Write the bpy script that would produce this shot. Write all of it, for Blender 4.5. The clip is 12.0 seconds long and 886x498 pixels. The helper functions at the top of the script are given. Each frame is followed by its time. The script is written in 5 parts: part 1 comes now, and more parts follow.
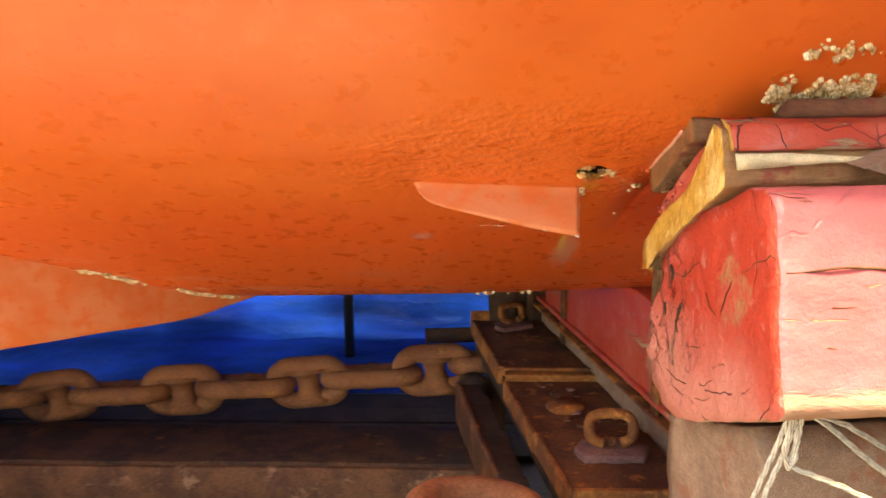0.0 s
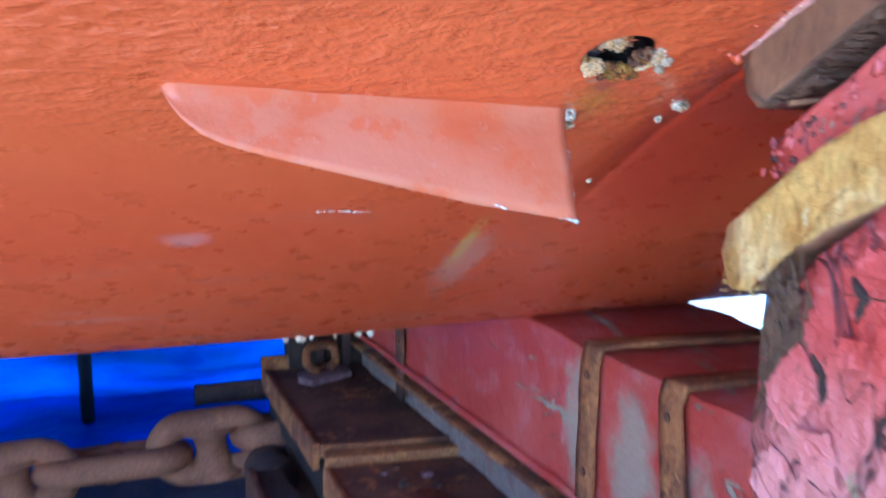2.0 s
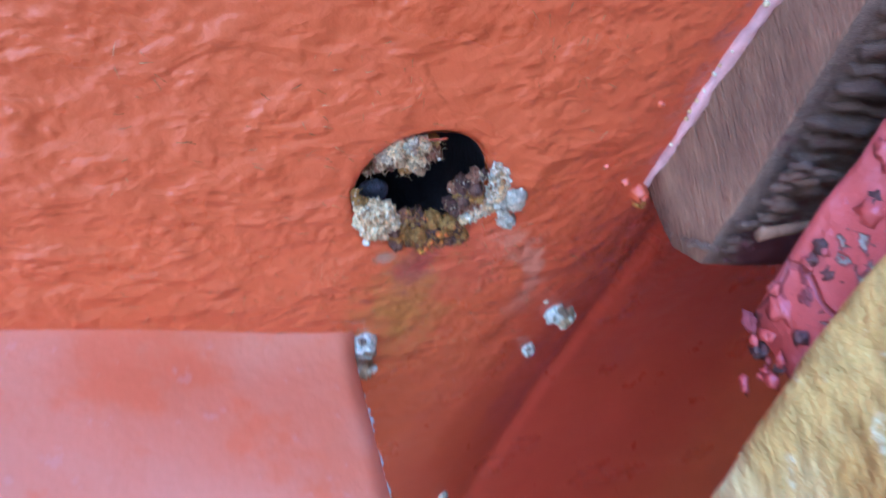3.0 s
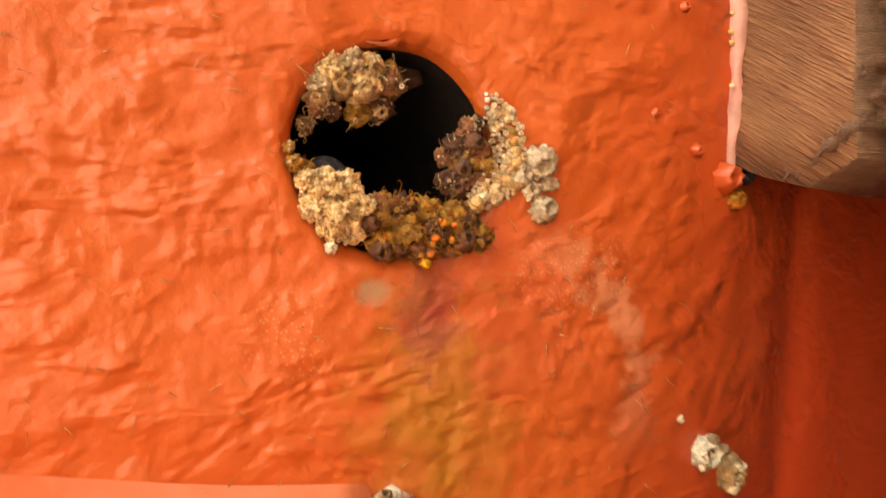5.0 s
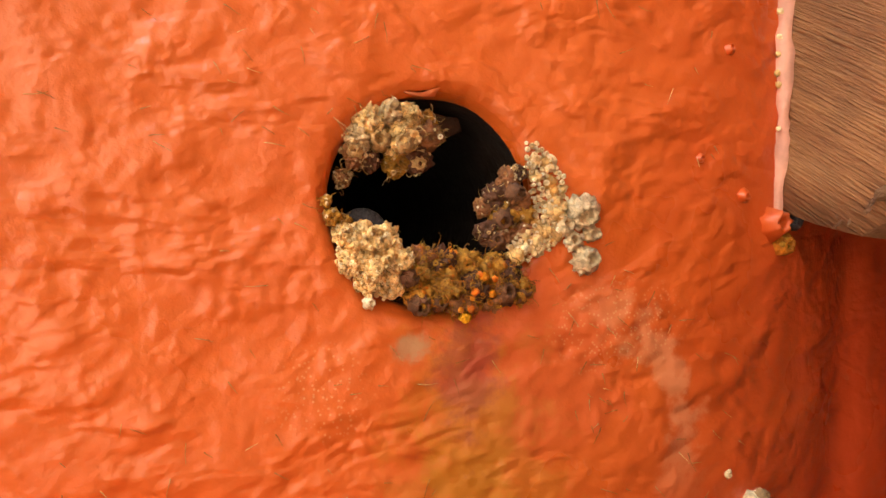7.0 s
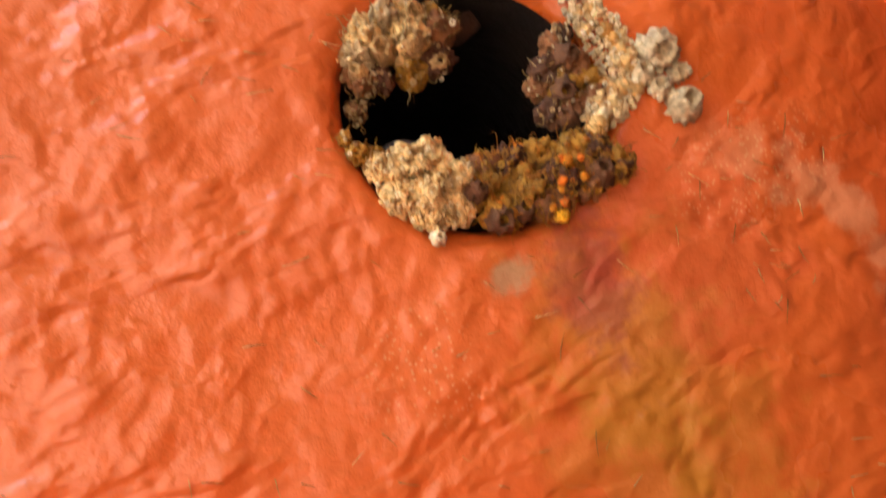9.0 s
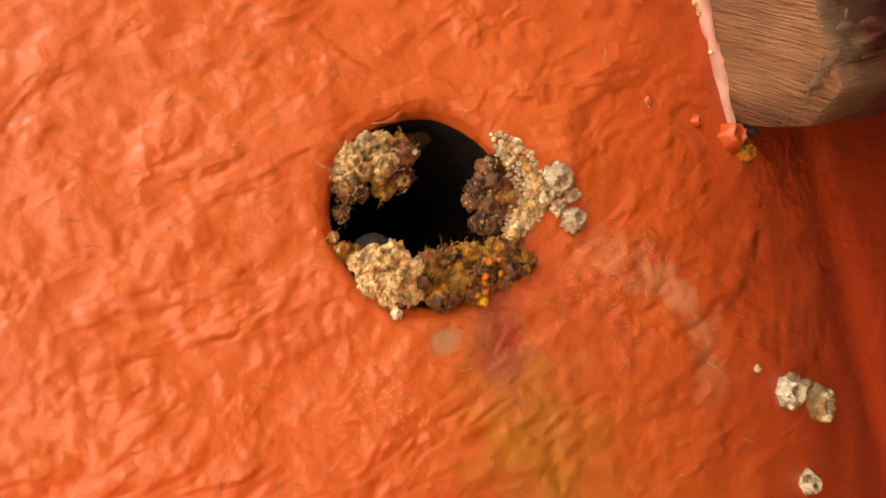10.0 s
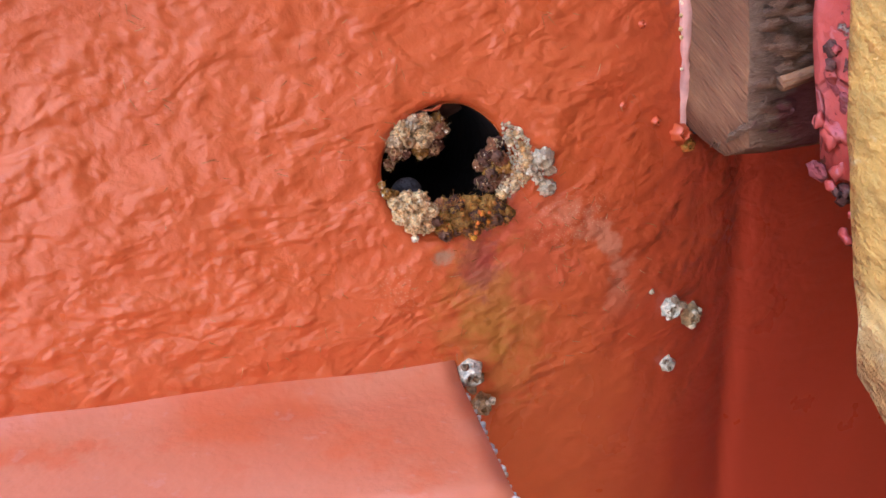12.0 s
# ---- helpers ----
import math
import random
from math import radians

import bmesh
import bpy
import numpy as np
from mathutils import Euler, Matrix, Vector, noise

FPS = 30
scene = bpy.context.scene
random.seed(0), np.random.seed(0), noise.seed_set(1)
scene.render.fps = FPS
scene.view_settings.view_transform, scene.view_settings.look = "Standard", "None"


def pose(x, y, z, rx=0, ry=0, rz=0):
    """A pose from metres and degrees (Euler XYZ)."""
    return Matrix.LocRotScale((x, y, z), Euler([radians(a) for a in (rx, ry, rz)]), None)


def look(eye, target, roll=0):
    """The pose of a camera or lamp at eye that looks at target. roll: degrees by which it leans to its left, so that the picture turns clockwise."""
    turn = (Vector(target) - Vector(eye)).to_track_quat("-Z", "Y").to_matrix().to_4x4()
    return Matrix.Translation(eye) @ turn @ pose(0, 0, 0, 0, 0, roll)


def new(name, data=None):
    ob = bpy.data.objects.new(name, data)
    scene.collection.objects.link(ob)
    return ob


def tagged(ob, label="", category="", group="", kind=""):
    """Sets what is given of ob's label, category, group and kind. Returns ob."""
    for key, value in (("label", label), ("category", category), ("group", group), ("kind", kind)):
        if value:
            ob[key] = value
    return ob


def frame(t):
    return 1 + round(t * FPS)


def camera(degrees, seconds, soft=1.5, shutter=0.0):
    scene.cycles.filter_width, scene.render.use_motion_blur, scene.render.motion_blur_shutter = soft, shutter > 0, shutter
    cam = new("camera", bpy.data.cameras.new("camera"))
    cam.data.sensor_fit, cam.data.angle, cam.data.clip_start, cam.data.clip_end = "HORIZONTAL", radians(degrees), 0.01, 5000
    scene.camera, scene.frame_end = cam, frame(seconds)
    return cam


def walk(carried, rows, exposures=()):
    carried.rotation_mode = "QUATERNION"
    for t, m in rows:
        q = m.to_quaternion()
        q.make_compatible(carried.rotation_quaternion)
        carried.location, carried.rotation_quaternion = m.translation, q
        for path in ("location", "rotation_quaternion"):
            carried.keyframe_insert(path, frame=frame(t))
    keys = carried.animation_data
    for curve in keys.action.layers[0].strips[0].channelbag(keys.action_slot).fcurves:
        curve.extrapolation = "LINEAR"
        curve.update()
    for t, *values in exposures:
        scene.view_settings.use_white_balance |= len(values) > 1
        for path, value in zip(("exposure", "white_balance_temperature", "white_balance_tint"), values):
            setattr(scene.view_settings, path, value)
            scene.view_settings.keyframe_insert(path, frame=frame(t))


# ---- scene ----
cam = camera(52.5, 12.0, 1.5, 0.4)
PATH = [
    (0, (0.0409, 0.001, 0.8132), (-0.0187, 1.953, 0.3822), -0.25),
    (0.5, (-0.0085, 0.194, 0.7761), (0.1974, 2.133, 0.3279), 0.26),
    (1, (-0.0191, 0.392, 0.7625), (0.4091, 2.287, 0.2887), 0.1),
    (1.5, (0.0239, 0.555, 0.7078), (0.4424, 2.448, 0.2184), -0.11),
    (2, (-0.0037, 0.761, 0.6408), (0.4487, 2.67, 0.2532), 0.72),
    (2.5, (0.0696, 0.917, 0.596), (0.6887, 2.818, 0.6643), 0.21),
    (3, (0.1179, 1.008, 0.5771), (0.8614, 2.812, 1.0179), -7.99),
    (3.2, (0.1224, 1.031, 0.5649), (0.8389, 2.772, 1.2399), -9.17),
    (4.8, (0.1558, 1.154, 0.4946), (0.8352, 2.277, 2.0036), -28.93),
    (5, (0.159, 1.169, 0.4995), (0.8207, 2.132, 2.1223), -32.9),
    (5.5, (0.165, 1.173, 0.4992), (0.7372, 2.079, 2.1875), -31.78),
    (6, (0.1603, 1.169, 0.5084), (0.7676, 2.097, 2.1723), -32.32),
    (6.5, (0.1611, 1.167, 0.5044), (0.7568, 2.088, 2.1768), -32.08),
    (7, (0.1592, 1.165, 0.5065), (0.7575, 2.103, 2.1687), -31.44),
    (7.2, (0.1631, 1.188, 0.5033), (0.7888, 2.084, 2.1775), -34.81),
    (8.8, (0.1658, 1.211, 0.5212), (0.6103, 1.891, 2.3495), -54.05),
    (9, (0.1679, 1.206, 0.5242), (0.584, 1.932, 2.3415), -49.95),
    (9.5, (0.1643, 1.181, 0.5083), (0.713, 1.911, 2.2875), -55.43),
    (10, (0.1556, 1.156, 0.4906), (0.7252, 2.098, 2.161), -47.23),
    (10.5, (0.1442, 1.13, 0.481), (0.7039, 2.199, 2.0757), -40.61),
    (11, (0.1439, 1.086, 0.472), (0.6607, 2.397, 1.8902), -31.74),
    (11.5, (0.1547, 1.04, 0.4656), (0.4781, 2.583, 1.6961), -22.25),
    (12, (0.1596, 1.044, 0.4634), (0.466, 2.571, 1.7186), -21.69),
]
CLOSE, EARLY = (7500, 10), (9400, 9)
WARM, COOL, COLD, MEAN = (8500, 9), (3900, 2), (3400, 4), (4700, 14)
EXPOSURES = [(t, stops, *balance) for t, stops, balance in (
    (0.0, 3.18, EARLY), (0.5, 3.22, EARLY), (1.0, 3.32, EARLY), (1.6, 3.44, EARLY), (1.8, 3.50, COOL), (2.05, 3.50, COOL), (2.2, 3.42, MEAN), (2.35, 3.36, WARM), (2.6, 3.34, WARM), (2.8, 3.32, COLD),
    (3.2, 3.42, COLD), (4.4, 3.55, WARM), (5.0, 3.60, CLOSE), (6.5, 3.52, CLOSE), (7.2, 3.48, CLOSE), (8.8, 3.45, (6700, 9)), (9.6, 3.45, (6700, 9)), (10.2, 3.44, CLOSE), (11.0, 3.36, CLOSE), (11.1, 3.36, MEAN), (11.2, 3.36, COOL), (11.3, 3.36, MEAN),
    (11.5, 3.31, (5700, 12)), (11.7, 3.31, COOL), (11.9, 3.31, MEAN), (12.0, 3.31, MEAN))]
walk(cam, [(t, look(eye, target, roll)) for t, eye, target, roll in PATH], EXPOSURES)

# ---- daylight: high sun from behind the camera's right shoulder, clear sky
SUN_ELEVATION, SUN_AZIMUTH = radians(71), radians(166)
world = bpy.data.worlds.new("sky")
scene.world = world
world.use_nodes = True
sky = world.node_tree.nodes.new("ShaderNodeTexSky")
sky.sky_type, sky.sun_disc = "NISHITA", False
sky.sun_elevation, sky.sun_rotation = SUN_ELEVATION, SUN_AZIMUTH
world.node_tree.links.new(sky.outputs[0], world.node_tree.nodes["Background"].inputs[0])
world.node_tree.nodes["Background"].inputs[1].default_value = 0.13
sun_data = bpy.data.lights.new("sun", "SUN")
sun_data.energy, sun_data.angle, sun_data.color = 2.5, radians(6), (1.0, 0.94, 0.85)
sun = new("sun", sun_data)
sun_way = Vector((math.sin(SUN_AZIMUTH) * math.cos(SUN_ELEVATION), math.cos(SUN_AZIMUTH) * math.cos(SUN_ELEVATION), math.sin(SUN_ELEVATION)))
sun.matrix_world = look(sun_way * 20, (0, 0, 0))


# ---- materials
class Shade:
    """A principled material whose colour, gloss and relief are built up step by step."""

    def __init__(self, name, rough=0.6, metal=0.0, specular=0.4):
        self.material = bpy.data.materials.new(name)
        self.material.use_nodes = True
        self.tree = self.material.node_tree
        self.shader = self.tree.nodes["Principled BSDF"]
        self.shader.inputs["Roughness"].default_value = rough
        self.shader.inputs["Metallic"].default_value = metal
        self.shader.inputs["Specular IOR Level"].default_value = specular
        self.where = self.add("ShaderNodeTexCoord").outputs["Object"]
        self.colour = None
        self.height = None

    def add(self, kind, **values):
        node = self.tree.nodes.new(kind)
        for key, value in values.items():
            if key == "operation":
                node.operation = value
            elif key == "blend_type":
                node.blend_type = value
            elif key == "data_type":
                node.data_type = value
            elif key == "feature":
                node.feature = value
            elif key == "bands_direction":
                node.bands_direction = value
            elif key == "wave_type":
                node.wave_type = value
        return node

    def link(self, a, b):
        if isinstance(a, (int, float, tuple)):
            b.default_value = a
        else:
            self.tree.links.new(a, b)

    def maths(self, operation, a, b=0.0, c=0.0):
        node = self.add("ShaderNodeMath", operation=operation)
        self.link(a, node.inputs[0]), self.link(b, node.inputs[1]), self.link(c, node.inputs[2])
        return node.outputs[0]

    def stretched(self, scale, turn=(0, 0, 0)):
        node = self.add("ShaderNodeMapping")
        self.link(self.where, node.inputs["Vector"])
        node.inputs["Scale"].default_value = scale
        node.inputs["Rotation"].default_value = [radians(a) for a in turn]
        return node.outputs[0]

    def noise(self, scale, detail=4.0, rough=0.55, where=None, distort=0.0):
        node = self.add("ShaderNodeTexNoise")
        self.link(where or self.where, node.inputs["Vector"])
        node.inputs["Scale"].default_value, node.inputs["Detail"].default_value = scale, detail
        node.inputs["Roughness"].default_value, node.inputs["Distortion"].default_value = rough, distort
        return node.outputs["Fac"]

    def cells(self, scale, where=None, edges=True):
        node = self.add("ShaderNodeTexVoronoi", feature="DISTANCE_TO_EDGE" if edges else "F1")
        self.link(where or self.where, node.inputs["Vector"])
        node.inputs["Scale"].default_value = scale
        return node.outputs["Distance"]

    def wave(self, scale, where=None, distort=3.0, detail=2.0, fine=1.5, kind="BANDS", way="X"):
        node = self.add("ShaderNodeTexWave", wave_type=kind)
        if kind == "BANDS":
            node.bands_direction = way
        else:
            node.rings_direction = way
        self.link(where or self.where, node.inputs["Vector"])
        node.inputs["Scale"].default_value, node.inputs["Distortion"].default_value = scale, distort
        node.inputs["Detail"].default_value, node.inputs["Detail Scale"].default_value = detail, fine
        return node.outputs["Fac"]

    def between(self, value, low, high, out_low=0.0, out_high=1.0):
        node = self.add("ShaderNodeMapRange")
        node.interpolation_type = "SMOOTHSTEP"
        self.link(value, node.inputs["Value"])
        for key, v in (("From Min", low), ("From Max", high), ("To Min", out_low), ("To Max", out_high)):
            node.inputs[key].default_value = v
        return node.outputs[0]

    def near(self, centre, reach, squash=(1, 1, 1), wobble=0.0, wobble_scale=60):
        """1 at a place, falling to 0 at reach, with an uneven outline."""
        node = self.add("ShaderNodeMapping")
        self.link(self.where, node.inputs["Vector"])
        node.vector_type = "POINT"
        node.inputs["Location"].default_value = [-c * s for c, s in zip(centre, squash)]
        node.inputs["Scale"].default_value = squash
        far = self.add("ShaderNodeVectorMath", operation="LENGTH")
        self.link(node.outputs[0], far.inputs[0])
        d = far.outputs["Value"]
        if wobble:
            n = self.noise(wobble_scale, 5.0, 0.65)
            d = self.maths("MULTIPLY_ADD", self.maths("SUBTRACT", n, 0.5), wobble, d)
        return self.between(d, reach * 0.35, reach, 1.0, 0.0)

    def mix(self, amount, colour):
        """Lays a colour over what is there."""
        node = self.add("ShaderNodeMix", data_type="RGBA")
        self.link(amount, node.inputs[0])
        self.link(self.colour, node.inputs[6])
        self.link((*colour, 1.0) if isinstance(colour, tuple) else colour, node.inputs[7])
        self.colour = node.outputs[2]

    def start(self, colour):
        node = self.add("ShaderNodeRGB")
        node.outputs[0].default_value = (*colour, 1.0)
        self.colour = node.outputs[0]

    def vary(self, value, amount):
        """Multiplies the brightness by 1 - amount .. 1 + amount."""
        node = self.add("ShaderNodeMix", data_type="RGBA", blend_type="MULTIPLY")
        node.inputs[0].default_value = 1.0
        self.link(self.colour, node.inputs[6])
        self.link(self.between(value, 0.25, 0.75, 1 - amount, 1 + amount), node.inputs[7])
        self.colour = node.outputs[2]

    def raise_by(self, value, metres):
        v = self.maths("MULTIPLY", value, metres)
        self.height = v if self.height is None else self.maths("ADD", self.height, v)

    def island(self):
        return self.add("ShaderNodeNewGeometry").outputs["Random Per Island"]

    def done(self, strength=1.0):
        self.link(self.colour, self.shader.inputs["Base Color"])
        if self.height is not None:
            bump = self.add("ShaderNodeBump")
            bump.inputs["Strength"].default_value, bump.inputs["Distance"].default_value = strength, 1.0
            self.link(self.height, bump.inputs["Height"])
            self.link(bump.outputs[0], self.shader.inputs["Normal"])
        return self.material


HOLE = (0.2085, 1.2355)      # plan place of the drain hole
HOLE_R = 0.0205


def hull_paint():
    s = Shade("orange_antifouling_paint", 0.5, 0.0, 0.5)
    s.start((0.62, 0.112, 0.020))
    s.mix(s.between(s.noise(2.2, 3), 0.42, 0.68), (0.66, 0.140, 0.028))
    s.mix(s.maths("MULTIPLY", s.between(s.noise(9, 2, 0.5), 0.50, 0.75), 0.35), (0.54, 0.086, 0.02))
    # redder coat on the bottom, brushed up in streaks
    brushed = s.noise(30, 2, 0.5, s.stretched((2.2, 0.5, 0.5)))
    edge = s.maths("MULTIPLY_ADD", s.maths("SUBTRACT", brushed, 0.5), 0.05, s.add_z())
    s.mix(s.maths("MULTIPLY", s.between(edge, 0.64, 0.52), 0.65), (0.56, 0.072, 0.014))
    # darker red by the boards: old coat plus the crease's shade, put into the colour
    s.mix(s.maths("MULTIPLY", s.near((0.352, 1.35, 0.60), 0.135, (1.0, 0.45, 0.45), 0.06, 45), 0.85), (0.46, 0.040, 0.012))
    # dull streaks along the turn of the bilge
    low = s.between(s.add_z(), 0.60, 0.40)
    streak = s.between(s.noise(7, 5, 0.6, s.stretched((0.5, 3.0, 3.0))), 0.55, 0.72)
    s.mix(s.maths("MULTIPLY", s.maths("MULTIPLY", streak, low), 0.6), (0.62, 0.22, 0.13))
    # rust and slime runs under the hole and behind the fin
    s.mix(s.maths("MULTIPLY", s.near((0.214, 1.286, 0.624), 0.026, (1.2, 0.72, 0.72), 0.075, 110), 0.45), (0.55, 0.20, 0.030))
    s.mix(s.maths("MULTIPLY", s.near((0.213, 1.276, 0.63), 0.018, (1.5, 0.7, 0.7), 0.05, 150), 0.6), (0.50, 0.20, 0.02))
    s.mix(s.maths("MULTIPLY", s.near((0.213, 1.264, 0.634), 0.013, (1.7, 0.8, 0.8), 0.03, 190), 0.55), (0.24, 0.05, 0.05))
    s.mix(s.maths("MULTIPLY", s.near((0.226, 1.262, 0.635), 0.028, (1, 1, 1), 0.03, 90), 0.15), (0.62, 0.10, 0.075))
    s.mix(s.maths("MULTIPLY", s.near((0.2018, 1.2588, 0.637), 0.004, (0.8, 1.1, 1.1), 0.006, 400), 0.75), (0.42, 0.26, 0.14))
    s.mix(s.maths("MULTIPLY", s.near((0.203, 1.55, 0.48), 0.05, (5.5, 0.55, 0.55), 0.09, 90), 0.9), (0.60, 0.34, 0.04))
    s.mix(s.maths("MULTIPLY", s.near((0.213, 1.60, 0.455), 0.085, (3.0, 0.62, 0.62), 0.16, 60), 0.5), (0.62, 0.32, 0.21))
    s.mix(s.maths("MULTIPLY", s.near((-0.041, 1.489, 0.503), 0.028, (1, 1.2, 1.2), 0.03, 60), 0.6), (0.58, 0.25, 0.20))
    # pale lime bloom in an arc beside the hole
    far = s.add("ShaderNodeVectorMath", operation="DISTANCE")
    s.link(s.where, far.inputs[0])
    far.inputs[1].default_value = (0.2300, 1.2790, 0.628)
    ring = s.maths("ABSOLUTE", s.maths("SUBTRACT", far.outputs["Value"], 0.030))
    ring = s.between(s.maths("MULTIPLY_ADD", s.maths("SUBTRACT", s.noise(120, 5, 0.7), 0.5), 0.03, ring), 0.001, 0.006, 1.0, 0.0)
    side = s.near((0.258, 1.268, 0.634), 0.034)
    s.mix(s.maths("MULTIPLY", s.maths("MULTIPLY", ring, side), 0.36), (0.66, 0.33, 0.17))
    dots = s.between(s.cells(1100, edges=False), 0.22, 0.32, 1.0, 0.0)
    patch = s.maths("MAXIMUM", s.near((0.185, 1.265, 0.634), 0.012, (1, 1, 1), 0.016, 130), s.near((0.246, 1.259, 0.639), 0.016, (0.8, 1.3, 1.3), 0.02, 130))
    s.mix(s.maths("MULTIPLY", s.maths("MULTIPLY", dots, patch), 0.4), (0.70, 0.40, 0.20))
    # relief: thick brushed paint over old chipped layers
    thick = s.maths("MULTIPLY_ADD", s.near((0.14, 1.20, 0.665), 0.27, (0.75, 1.25, 1.25), 0.1, 6), 0.96, 0.04)

    def lumps(value, metres):
        s.raise_by(s.maths("MULTIPLY", value, thick), metres)

    lumps(s.noise(15, 2, 0.5), 0.0044)
    lumps(s.noise(52, 1, 0.4, s.stretched((0.8, 1.15, 1.15), (0, 0, 24))), 0.0022)
    lumps(s.between(s.noise(105, 1, 0.4, s.stretched((0.85, 1.1, 1.1), (0, 0, 14))), 0.34, 0.78), 0.0009)
    lumps(s.between(s.noise(170, 1, 0.4), 0.42, 0.80), 0.0006)
    # edges of old chipped coats under the new paint
    lumps(s.between(s.noise(46, 3, 0.55, s.stretched((0.75, 1.2, 1.2), (0, 0, 20)), 0.4), 0.43, 0.62), 0.0012)
    lumps(s.between(s.noise(78, 3, 0.5, s.stretched((0.8, 1.1, 1.1), (0, 0, -12)), 0.3), 0.48, 0.64), 0.0007)
    lumps(s.noise(320, 4, 0.6), 0.0006)
    lumps(s.between(s.cells(120, edges=False), 0.0, 0.18, 1.0, 0.0), 0.00012)
    s.link(s.between(s.noise(30, 4), 0.3, 0.7, 0.25, 0.40), s.shader.inputs["Roughness"])
    return s.done(0.68)


def add_z(self):
    node = self.add("ShaderNodeSeparateXYZ")
    self.link(self.where, node.inputs[0])
    return node.outputs[2]


Shade.add_z = add_z


def fin_paint():
    s = Shade("pale_orange_paint", 0.45, 0.0, 0.4)
    s.start((0.66, 0.165, 0.055))
    s.mix(s.between(s.noise(14, 4), 0.45, 0.65), (0.68, 0.215, 0.09))
    s.mix(s.maths("MULTIPLY", s.between(s.noise(30, 5, 0.6), 0.50, 0.60), 0.75), (0.66, 0.13, 0.03))
    s.mix(s.maths("MULTIPLY", s.between(s.noise(160, 4), 0.62, 0.72), 0.35), (0.70, 0.30, 0.20))
    s.raise_by(s.noise(40, 4), 0.0012)
    s.raise_by(s.noise(300, 4), 0.0002)
    return s.done()


def red_timber(name, worn=0.5, split=30.0, grain_way=(0.35, 3, 3), pink_front=False, rubbed=()):
    """Thick red paint, cracked and flaking off old timber."""
    s = Shade(name, 0.5, 0.0, 0.4)
    s.start((0.44, 0.050, 0.025))
    s.mix(s.between(s.noise(7, 4), 0.42, 0.65), (0.50, 0.088, 0.055))
    s.mix(s.maths("MULTIPLY", s.between(s.noise(22, 5, 0.6), 0.5, 0.72), 0.7), (0.52, 0.155, 0.13))
    s.mix(s.maths("MULTIPLY", s.between(s.noise(60, 4), 0.6, 0.72), 0.5), (0.33, 0.03, 0.025))
    if pink_front:
        # pinker tone laid unevenly over the red
        s.mix(s.between(s.noise(5, 4), 0.3, 0.6, 0.25, 0.75), (0.50, 0.120, 0.130))
    bare = s.between(s.noise(11, 7, 0.68, s.stretched(grain_way), 0.6), 0.66 - 0.12 * worn, 0.70 - 0.12 * worn)
    if pink_front:
        foot = s.between(s.maths("MULTIPLY_ADD", s.noise(20, 6, 0.7, s.stretched(grain_way)), 0.10, s.add_z()), 0.545, 0.515)
        bare = s.maths("MAXIMUM", bare, s.maths("MULTIPLY", foot, 0.8))
    for centre, reach in rubbed:
        bare = s.maths("MAXIMUM", bare, s.maths("MULTIPLY", s.near(centre, reach, (1, 1.2, 0.45), 0.09, 26), 0.9))
    grain = s.noise(90, 4, 0.6, s.stretched(grain_way))
    node = s.add("ShaderNodeMix", data_type="RGBA")
    s.link(grain, node.inputs[0])
    node.inputs[6].default_value, node.inputs[7].default_value = (0.30, 0.17, 0.085, 1), (0.45, 0.31, 0.19, 1)
    s.mix(bare, node.outputs[2])
    warp = s.add("ShaderNodeVectorMath", operation="ADD")
    s.link(s.stretched((0.5, 1, 1)), warp.inputs[0])
    n = s.add("ShaderNodeTexNoise")
    n.inputs["Scale"].default_value = 14
    s.link(s.where, n.inputs["Vector"])
    small = s.add("ShaderNodeVectorMath", operation="SCALE")
    s.link(n.outputs["Color"], small.inputs[0])
    small.inputs["Scale"].default_value = 0.07
    s.link(small.outputs[0], warp.inputs[1])
    gaps = s.cells(split, warp.outputs[0])
    open_here = s.between(s.noise(6, 3), 0.45, 0.6)
    line = s.maths("MULTIPLY", s.between(gaps, 0.006, 0.022, 1.0, 0.0), open_here)
    s.mix(line, (0.035, 0.012, 0.01))
    s.raise_by(line, -0.003)
    s.raise_by(bare, -0.0018)
    s.raise_by(s.noise(35, 5, 0.6), 0.004)
    s.raise_by(s.noise(170, 4, 0.6), 0.0009)
    s.link(s.maths("MULTIPLY_ADD", bare, 0.35, 0.42), s.shader.inputs["Roughness"])
    return s.done(0.9)


